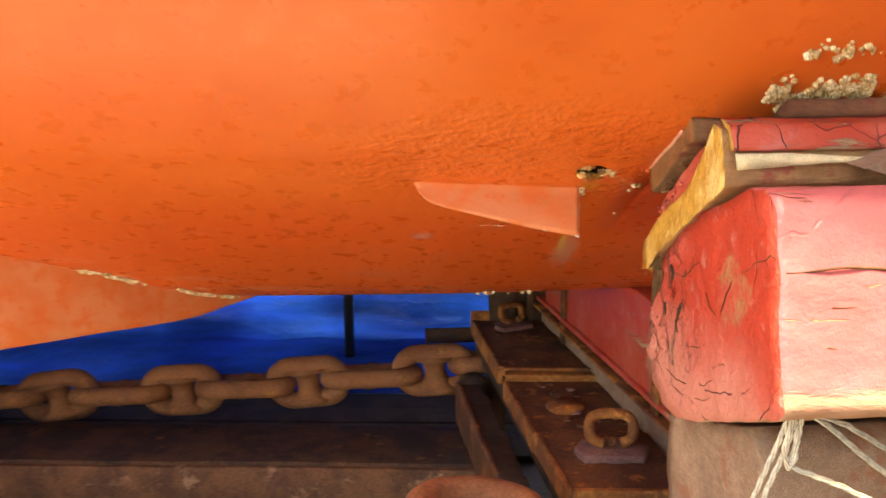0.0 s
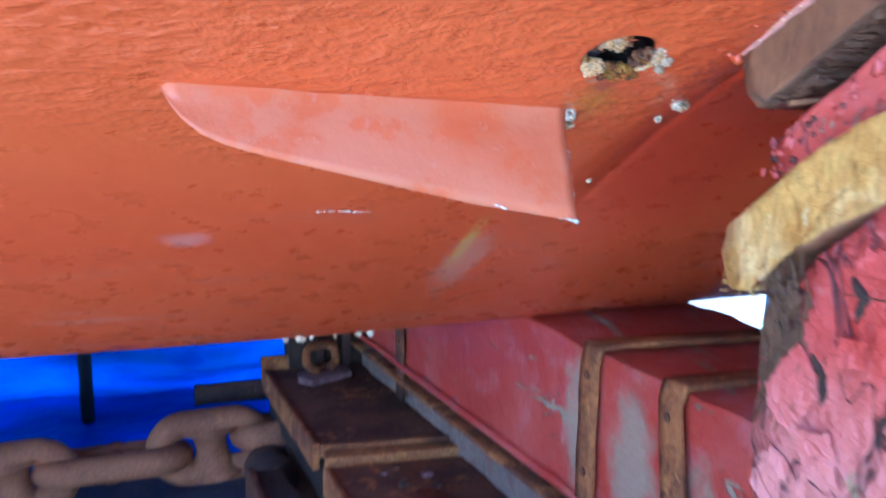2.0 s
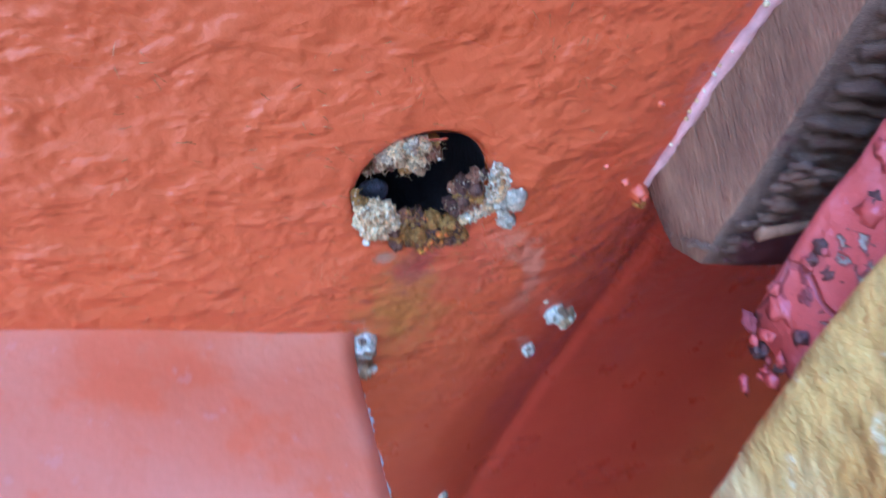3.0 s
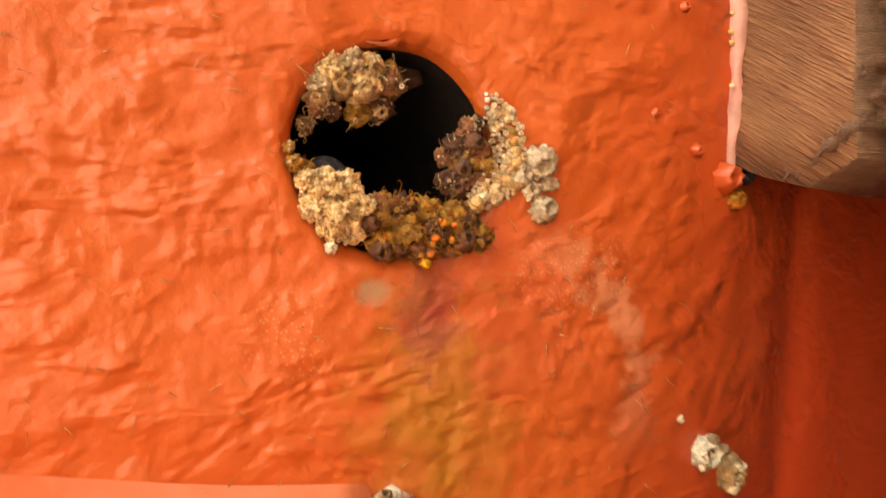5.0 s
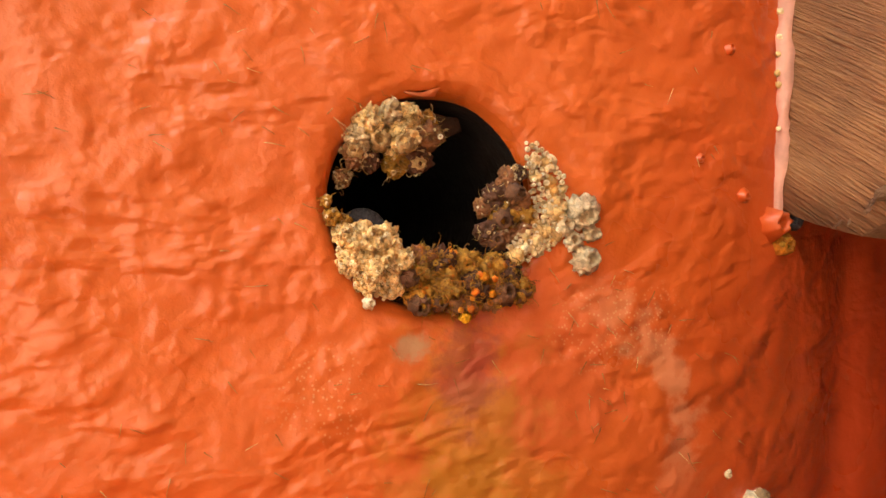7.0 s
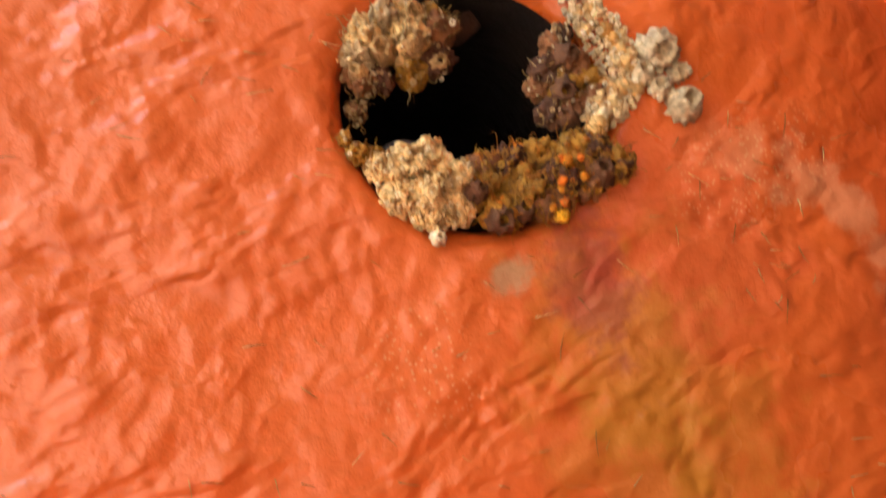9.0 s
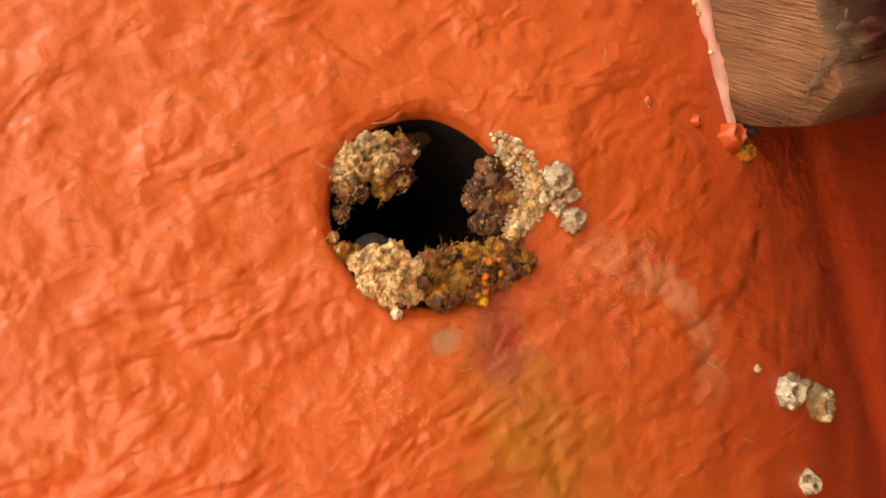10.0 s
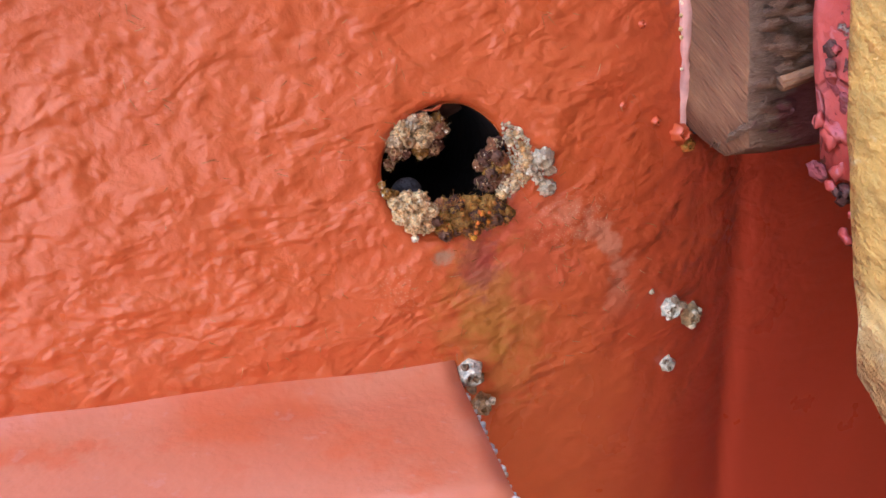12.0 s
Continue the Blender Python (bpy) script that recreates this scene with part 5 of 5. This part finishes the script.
    runs = [[(0.368, 0.868, 0.452), (0.362, 0.875, 0.42), (0.350, 0.885, 0.37), (0.335, 0.895, 0.31), (0.32, 0.9, 0.25)],
            [(0.374, 0.868, 0.452), (0.369, 0.874, 0.41), (0.356, 0.884, 0.36), (0.345, 0.892, 0.30), (0.335, 0.9, 0.24)],
            [(0.380, 0.868, 0.452), (0.379, 0.872, 0.42), (0.374, 0.876, 0.392), (0.383, 0.874, 0.386), (0.43, 0.878, 0.366), (0.50, 0.885, 0.33), (0.58, 0.89, 0.29)],
            [(0.385, 0.868, 0.453), (0.41, 0.874, 0.435), (0.45, 0.88, 0.40), (0.50, 0.887, 0.36), (0.56, 0.893, 0.31)],
            [(0.388, 0.870, 0.453), (0.43, 0.877, 0.435), (0.50, 0.888, 0.39), (0.58, 0.898, 0.34)],
            [(0.371, 0.866, 0.452), (0.366, 0.872, 0.41), (0.372, 0.874, 0.388), (0.378, 0.872, 0.40), (0.376, 0.87, 0.44)]]
    for run in runs:
        bm = bmesh.new()
        pts = [Vector(p) for p in run]
        line = []
        for a, b in zip(pts, pts[1:]):
            line += [a.lerp(b, k / 10) for k in range(10)]
        line.append(pts[-1])
        for strand in range(3):
            ph = strand * math.tau / 3
            tube(bm, [p + Vector((math.cos(ph + i * 0.55), math.sin(ph + i * 0.55) * 0.6, math.sin(ph + i * 0.55))) * 0.0016 for i, p in enumerate(line)], 0.0017, 5)
        part("strand", bm, ROPE, rope)


# ---- bearer across the slipway and its steelwork
BEARER_K = -0.22


def bearer_x(y):
    return 0.43 + BEARER_K * (y - 1.786)


def along(y0, y1, inner, outer, z0, z1, wear=0.002, step=0.05, k=None):
    """A bar along the bearer between two ys; inner and outer are its offsets from the bearer's face."""
    bm = bmesh.new()
    n = max(2, round(abs(y1 - y0) / step))
    rings = []
    for i in range(n + 1):
        y = y0 + (y1 - y0) * i / n
        x = bearer_x(y) if k is None else k(y)
        rings.append([bm.verts.new(p) for p in ((x + inner, y, z0), (x + outer, y, z0), (x + outer, y, z1), (x + inner, y, z1))])
    for a, b in zip(rings, rings[1:]):
        for m in range(4):
            bm.faces.new((a[m], a[(m + 1) % 4], b[(m + 1) % 4], b[m]))
    bm.faces.new(rings[0]), bm.faces.new(list(reversed(rings[-1])))
    bmesh.ops.recalc_face_normals(bm, faces=bm.faces)
    sharp = [e for e in bm.edges if e.calc_face_angle(0) > 0.6]
    bmesh.ops.bevel(bm, geom=sharp, offset=min(0.003, abs(z1 - z0) / 4, abs(outer - inner) / 4), segments=2, affect="EDGES", profile=0.6)
    if wear:
        rough_up(bm, wear, 18, y0)
    return bm


def build_bearer():
    bearer = thing("bearer_timber", "dusty red bearer timber with rusty steel straps", "timber beam")
    part("upper_beam", along(1.28, 2.55, 0.0, 0.280, 0.092, 0.300, 0.005, 0.03), RED_BEARER, bearer)
    part("lower_beam", along(1.2, 2.7, 0.012, 0.28, -0.12, 0.078, 0.004, 0.04), GREY_WOOD, bearer, "grey weathered lower beam")
    part("angle_iron", along(1.25, 2.6, -0.012, 0.004, 0.088, 0.100, 0.0015, 0.04), RED_BEARER, bearer, "red painted angle iron")
    part("angle_iron", along(1.25, 2.6, -0.020, 0.01, 0.066, 0.074, 0.0015, 0.04), EDGE_RUST, bearer, "rusted angle iron")
    for y, w, z0, lean, material in ((1.765, 0.034, 0.07, 0.0, EDGE_RUST), (1.615, 0.036, 0.04, -0.012, EDGE_RUST), (2.36, 0.03, 0.03, 0.0, PLATE_RUST)):
        bm = bmesh.new()
        cols = []
        for i, (off, z, dy) in enumerate(((-0.006, z0, lean * 4), (-0.007, 0.16, lean * 2), (-0.007, 0.285, 0), (-0.001, 0.3045, 0), (0.03, 0.3065, 0), (0.275, 0.3065, 0))):
            x = bearer_x(y)
            cols.append([bm.verts.new((bearer_x(y + s * w / 2) + off + t, y + s * w / 2 + dy, z + (0.005 if i > 2 else 0) * (t < 0))) for s, t in ((-1, 0), (1, 0), (1, -0.005), (-1, -0.005))])
        for a, b in zip(cols, cols[1:]):
            for m in range(4):
                bm.faces.new((a[m], a[(m + 1) % 4], b[(m + 1) % 4], b[m]))
        bm.faces.new(cols[0]), bm.faces.new(cols[-1])
        bmesh.ops.recalc_face_normals(bm, faces=bm.faces)
        bmesh.ops.subdivide_edges(bm, edges=bm.edges[:], cuts=2, use_grid_fill=True)
        rough_up(bm, 0.0016, 30, y)
        strap = part("steel_strap", bm, material, bearer, "rust-streaked flat steel strap")
        for z in (0.14, 0.27):
            bm = bmesh.new()
            lump(bm, Vector((bearer_x(y) - 0.013, y, z)), 0.006, 0.15, 2, (0.5, 1, 1))
            part("bolt_head", bm, PLATE_RUST, strap)
    # dark filler added above the bearer for the gap in the hull's shadow
    filler = thing("gap_filler", "dark filler added in the shaded gap between bearer and hull", "timber")
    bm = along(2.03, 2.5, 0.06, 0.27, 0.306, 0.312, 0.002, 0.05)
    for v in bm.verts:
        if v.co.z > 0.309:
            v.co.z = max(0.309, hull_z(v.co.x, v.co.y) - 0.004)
    part("body", bm, DARK_WOOD, filler)
    far = thing("far_block", "dark timber block with rusty edge beyond the plates", "timber block")
    bm = box((0.10, 2.62, -0.1), (0.30, 2.78, 0.24), 0.006, 2)
    rough_up(bm, 0.005, 20)
    part("body", bm, DARK_WOOD, far)
    for x in (0.16, 0.215):
        bm = box((x, 2.6, 0.0), (x + 0.016, 2.622, 0.24), 0.002, 1)
        rough_up(bm, 0.002, 40)
        part("upright_bar", bm, DARK_RUST, far)


def plate_x(y):
    return 0.197 - 0.17 * (y - 1.78)


def build_plates():
    base = thing("base_plank", "dark wet plank under the rusted plates", "plank")
    part("body", along(1.50, 2.66, 0.012, 0.24, -0.105, -0.024, 0.004, 0.04, plate_x), DARK_WOOD, base)
    side = thing("side_plank", "grey weathered plank with rusty edge beside the plates", "plank")
    part("body", along(1.42, 2.34, -0.090, -0.030, -0.22, -0.085, 0.010, 0.03, plate_x), DARK_WOOD, side)
    part("edge_strip", along(1.80, 2.34, -0.100, -0.086, -0.19, -0.078, 0.006, 0.03, plate_x), PLATE_RUST, side, "rust-stained split edge")
    for y0, y1, z, label in ((1.56, 1.825, -0.005, "rusted steel plate with orange edges"), (1.82, 2.15, -0.012, "rusted steel plate with a round rivet"),
                             (2.20, 2.62, 0.004, "rusted steel plate at the bearer's far end")):
        plate = thing("steel_plate", label, "steel plate", "rusted plates on the plank")
        part("sheet", along(y0, y1, 0.0, 0.235, z - 0.012, z + 0.009, 0.0022, 0.02, plate_x), PLATE_RUST, plate)
        part("flange", along(y0 + 0.004, y1 - 0.006, -0.010, 0.002, z - 0.035, z + 0.013, 0.0020, 0.02, plate_x), EDGE_RUST, plate, "bright rusty edge flange")
        bm = box((plate_x(y0) + 0.004, y0 - 0.006, z - 0.012), (plate_x(y0) + 0.235, y0 + 0.006, z + 0.012), 0.002, 2)
        rough_up(bm, 0.0020, 40)
        part("front_lip", bm, EDGE_RUST, plate, "orange rusted front lip")
    drum = thing("pipe_end", "rusted round pipe lying under the far plate", "pipe")
    bm = bmesh.new()
    tube(bm, [(0.045, 2.66, -0.006), (0.16, 2.66, -0.004), (0.27, 2.66, -0.002)], 0.036, 20)
    rough_up(bm, 0.003, 30)
    part("body", bm, EDGE_RUST, drum)
    cross = thing("cross_bar", "rusted flat bar laid across the plank", "steel bar")
    bm = box((plate_x(2.17), 2.158, -0.024), (plate_x(2.17) + 0.245, 2.190, 0.010), 0.003, 2)
    rough_up(bm, 0.002, 40)
    part("body", bm, EDGE_RUST, cross)
    # loose slag, nuts and flakes lying on the plates
    for k in range(16):
        y = random.uniform(1.86, 2.13)
        bm = bmesh.new()
        lump(bm, Vector((0, 0, 0)), random.uniform(0.004, 0.011), 0.8, 2, (1.3, 1.0, 0.5))
        ob = part("rust_flake", bm, random.choice((PLATE_RUST, DARK_RUST, PAD_RUST)))
        ob.location = (plate_x(y) + random.uniform(0.05, 0.22), y, 0.002)
        tagged(ob, "loose flake of rust on a steel plate", "rust flake", "rust flakes on the plates")
    rivet = thing("round_rivet", "round flat rusted rivet head on a steel plate", "rivet")
    bm = bmesh.new()
    bmesh.ops.create_cone(bm, cap_ends=True, segments=36, radius1=0.046, radius2=0.042, depth=0.012)
    bmesh.ops.bevel(bm, geom=[e for e in bm.edges if e.calc_face_angle(0) > 0.5], offset=0.003, segments=2, affect="EDGES")
    rough_up(bm, 0.0014, 60)
    ob = part("head", bm, EDGE_RUST, rivet)
    ob.location = (0.264, 1.975, 0.0035)
    # lifting rings on their pads: squared, standing on edge, one near and one far
    for x, y, z, s, turn in ((0.331, 1.725, 0.005, 1.06, 2), (0.165, 2.56, 0.013, 0.85, 30)):
        eye = thing("ring_bolt", "rusted lifting ring welded to a small pad", "ring bolt", "ring bolts")
        m = pose(x, y, z, 0, 0, turn) @ Matrix.Scale(s, 4)
        bm = slab([Vector(p) for p in ((-0.060, -0.050, 0), (0.056, -0.052, 0), (0.072, -0.010, 0), (0.034, 0.034, 0), (-0.050, 0.030, 0), (-0.072, -0.005, 0))], 0.016, Vector((0, 0, 1)), 0.02, 0.003)
        rough_up(bm, 0.002, 60)
        bm.transform(m)
        part("pad", bm, PAD_RUST, eye, "purplish rusted pad")
        bm = bmesh.new()
        pts = []
        for k in range(29):
            a = -math.pi / 2 + 0.28 + (math.tau - 0.56) * k / 28
            c, d = math.cos(a), math.sin(a)
            pts.append((0.043 * (abs(c) ** 0.7) * (1 if c > 0 else -1), 0.012 * d, 0.050 + 0.026 * (abs(d) ** 0.75) * (1 if d > 0 else -1)))
        tube(bm, pts, 0.0105, 10)
        rough_up(bm, 0.0014, 90)
        bm.transform(m)
        part("ring", bm, EDGE_RUST, eye, "orange rusted ring")
        bm = box((-0.009, -0.008, 0.012), (0.009, 0.014, 0.030), 0.003)
        bm.transform(m)
        part("weld", bm, PLATE_RUST, eye)


# ---- chain
def build_chain():
    chain = thing("anchor_chain", "heavy brown rusted stud-link chain stretched level", "chain")
    start, step = Vector((-0.065, 2.62, -0.146)), Vector((-0.1968, 0.0, -0.017))
    bar = 0.057
    for k in range(-1, 9):
        p = start + step * k
        p.z += float(np.interp(k, (-2, 0, 2, 4, 6, 9), (0.03, 0.0, -0.008, -0.003, 0.009, 0.03)))
        turn = step.to_track_quat("X", "Z").to_matrix().to_4x4()
        flat = k % 2 == 0
        m = Matrix.Translation(p) @ turn @ pose(0, 0, 0, 90 if flat else 8, 0, 0) @ pose(0, 0, 0, -6 if flat else 0, random.uniform(-2, 2), random.uniform(-3, 3))
        bm = bmesh.new()
        pts = []
        length, width = (0.268, 0.172) if flat else (0.322, 0.150)
        r, s = (width - bar) / 2, (length - width) / 2
        for i in range(18):
            a = -math.pi / 2 + math.pi * i / 17
            pts.append((s + math.cos(a) * r, math.sin(a) * r, 0))
        for i in range(18):
            a = math.pi / 2 + math.pi * i / 17
            pts.append((-s + math.cos(a) * r, math.sin(a) * r, 0))
        tube(bm, pts, bar / 2, 14, True)
        rough_up(bm, 0.0016, 22, k)
        bm.transform(m)
        link = part("link", bm, CHAIN_RUST, chain)
        bm = bmesh.new()
        tube(bm, [(0, y * (width / 2 - bar * 0.6), 0) for y in (-1, -0.8, -0.5, 0, 0.5, 0.8, 1)], bar * (0.72 if flat else 0.36), 12, False, lambda f: 0.80 + 0.9 * (abs(f - 0.5) * 2) ** 2)
        rough_up(bm, 0.0014, 25, k)
        bm.transform(m)
        part("stud", bm, CHAIN_RUST, link)
    # a loose link lying in front of the plates
    loose = thing("loose_chain_link", "rusted loose chain link lying by the plates", "chain link")
    bm = bmesh.new()
    pts = [(0.055 + 0.075 * math.cos(a) * 1.25, 1.325 + 0.075 * math.sin(a), 0.080 - 0.04 * math.cos(a) * 0.2) for a in (k * math.tau / 36 for k in range(36))]
    tube(bm, pts, 0.030, 16, True)
    rough_up(bm, 0.002, 20)
    part("bar", bm, CHAIN_RUST, loose)
    rest = thing("stop_block", "dark steel stop block by the plank's end", "steel block")
    bm = box((-0.06, 1.22, -0.45), (0.17, 1.42, 0.044), 0.006, 2)
    rough_up(bm, 0.003, 25)
    part("body", bm, DARK_RUST, rest)
    pin = thing("chain_anchor", "dark rusted bracket that holds the chain", "bracket")
    bm = box((0.09, 2.50, -0.30), (0.15, 2.74, -0.03), 0.008, 2)
    rough_up(bm, 0.004, 20)
    part("body", bm, DARK_RUST, pin)
    bm = bmesh.new()
    tube(bm, [(-0.10, 2.74, -0.075), (0.09, 2.74, -0.07)], 0.024, 12)
    part("pin", bm, DARK_RUST, pin)
    bm = bmesh.new()
    tube(bm, [(0.05, 2.50, -0.17 - 0.01 * math.cos(k)) for k in range(2)] + [(0.06, 2.40, -0.16)], 0.05, 16)
    bmesh.ops.translate(bm, verts=bm.verts, vec=(0, 0.05, 0))
    part("roller", bm, DARK_RUST, pin, "round rusted roller")


def build_rails():
    rail = thing("slipway_rail", "rusted steel slipway beam with flaking paint", "steel beam")
    for name, y0, y1, z0, z1, material in (("top_flange", 2.24, 2.46, -0.297, -0.275, DARK_RUST), ("web", 2.225, 2.255, -0.42, -0.285, RAIL_RUST), ("bottom_flange", 2.06, 2.46, -0.45, -0.42, RAIL_RUST)):
        bm = box((-3.2, y0, z0), (0.16, y1, z1), 0.003)
        bmesh.ops.subdivide_edges(bm, edges=[e for e in bm.edges if e.calc_length() > 1], cuts=60)
        rough_up(bm, 0.003, 9)
        part(name, bm, material, rail)
    back = thing("slipway_rail", "dark rusted rail behind the steel beam", "steel beam")
    for name, y0, y1, z0, z1 in (("head", 2.50, 2.57, -0.345, -0.308), ("web", 2.525, 2.545, -0.42, -0.345), ("foot", 2.47, 2.60, -0.45, -0.42)):
        bm = box((-3.2, y0, z0), (0.12, y1, z1), 0.005)
        bmesh.ops.subdivide_edges(bm, edges=[e for e in bm.edges if e.calc_length() > 1], cuts=60)
        rough_up(bm, 0.003, 9, 4)
        part(name, bm, DARK_RUST, back)
    front = thing("slipway_channel", "rusted channel lying along the slipway beam", "steel beam")
    bm = box((-3.2, 1.66, -0.404), (0.10, 2.04, -0.375), 0.004)
    bmesh.ops.subdivide_edges(bm, edges=[e for e in bm.edges if e.calc_length() > 1], cuts=60)
    rough_up(bm, 0.004, 9, 8)
    part("body", bm, RAIL_RUST, front)
    # dark boards added where the hull's shadow falls behind the rails
    shadow_boards = thing("sleeper", "dark boards added for the hull's shadow behind the rails", "sleeper")
    for k in range(4):
        bm = box((-3.2, 2.61 + 0.13 * k, -0.45), (0.4, 2.733 + 0.13 * k, -0.425 - 0.003 * (k % 2)), 0.004, 2)
        part("board", bm, DARK_WOOD, shadow_boards)
    sleeper = thing("sleeper", "dark wet sleeper under the slipway rails", "sleeper")
    for y0, y1 in ((1.70, 1.87), (1.88, 2.055)):
        bm = box((-3.2, y0, -0.45), (0.0, y1, -0.405), 0.004, 2)
        part("board", bm, DARK_WOOD, sleeper)


def build_tarp():
    tarp = thing("blue_tarpaulin", "wrinkled blue tarpaulin hung behind the hull", "tarpaulin")
    bm = bmesh.new()
    nx, nz = 110, 60
    rows = []
    for i in range(nx + 1):
        x = -3.6 + 4.75 * i / nx
        row = []
        for j in range(nz + 1):
            f = j / nz
            if f < 0.3:
                y, z = 3.10 + 0.55 * f / 0.3, -0.43
            else:
                y, z = 3.65, -0.43 + 2.2 * (f - 0.3) / 0.7
            fold = 0.22 * noise.noise((x * 0.8 + z * 1.2, z * 4.2 - x * 1.0, 1.0)) + 0.16 * (1 - 2.2 * abs(noise.noise((x * 0.5, z * 5.0 - x * 0.9, 5.0))))
            lift = 0.03 * abs(noise.noise((x * 2, y * 4, 2))) if f < 0.3 else 0
            row.append(bm.verts.new((x, y + fold * (1 if f > 0.25 else 0.3), z + lift)))
        rows.append(row)
    for a, b in zip(rows, rows[1:]):
        for j in range(nz):
            bm.faces.new((a[j], b[j], b[j + 1], a[j + 1]))
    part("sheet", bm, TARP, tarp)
    bm = bmesh.new()
    tube(bm, [(-0.455, 3.53, z) for z in np.linspace(-0.42, 1.2, 12)], 0.022, 6)
    part("strap", bm, BLACK_STRAP, tarp, "black webbing strap")


build_ground()
# unseen dark boards, added to cut the light bounced up from the ground
deck = thing("bounce_blocker", "unseen dark boards added to cut bounce off the ground", "deck")
for row in range(12):
    bm = box((-0.04, -0.62 + 0.185 * row, -0.449), (1.09, -0.444 + 0.185 * row, -0.40 - 0.004 * (row % 3)), 0.006)
    part("board", bm, DARK_WOOD, deck)
# unseen wall, added to keep light off the hull from the right
bm = box((1.10, -2.19, -0.45), (1.30, 0.45, 3.2), 0.01)
tagged(part("shade_wall_east", bm, DARK_WOOD), "unseen dark wall added to block light from the right", "wall", kind="structure")
# low wall and the block on it are added to stop light leaking under the hull
bm = box((1.75, 0.46, -0.45), (1.95, 3.4, 0.33), 0.01)
tagged(part("shade_wall_base", bm, CONCRETE), "low grey wall added to block light under the hull", "wall", kind="structure")
bm = box((1.75, 0.46, 0.332), (1.95, 3.40, 0.66), 0.01)
tagged(part("shade_wall_pier", bm, CONCRETE), "grey block added to shut out light above the low wall", "wall", kind="structure")
# unseen wall, added to hold back low light from the front
bm = box((-0.15, -2.4, -0.45), (1.30, -2.2, 2.6), 0.01)
tagged(part("shade_wall_south", bm, DARK_WOOD), "unseen dark wall added to block light from the front", "wall", kind="structure")
# unseen low wall, added to cut light coming under the hull from the left
bm = box((-1.85, 0.41, -0.45), (-1.65, 2.9, 0.22), 0.01)
tagged(part("shade_wall_foot", bm, DARK_WOOD), "unseen low dark wall added to block light from the left", "wall", kind="structure")
build_hull()
build_stack()
build_bearer()
build_plates()
build_chain()
build_rails()
build_tarp()
build_hole_growth()
build_spots()
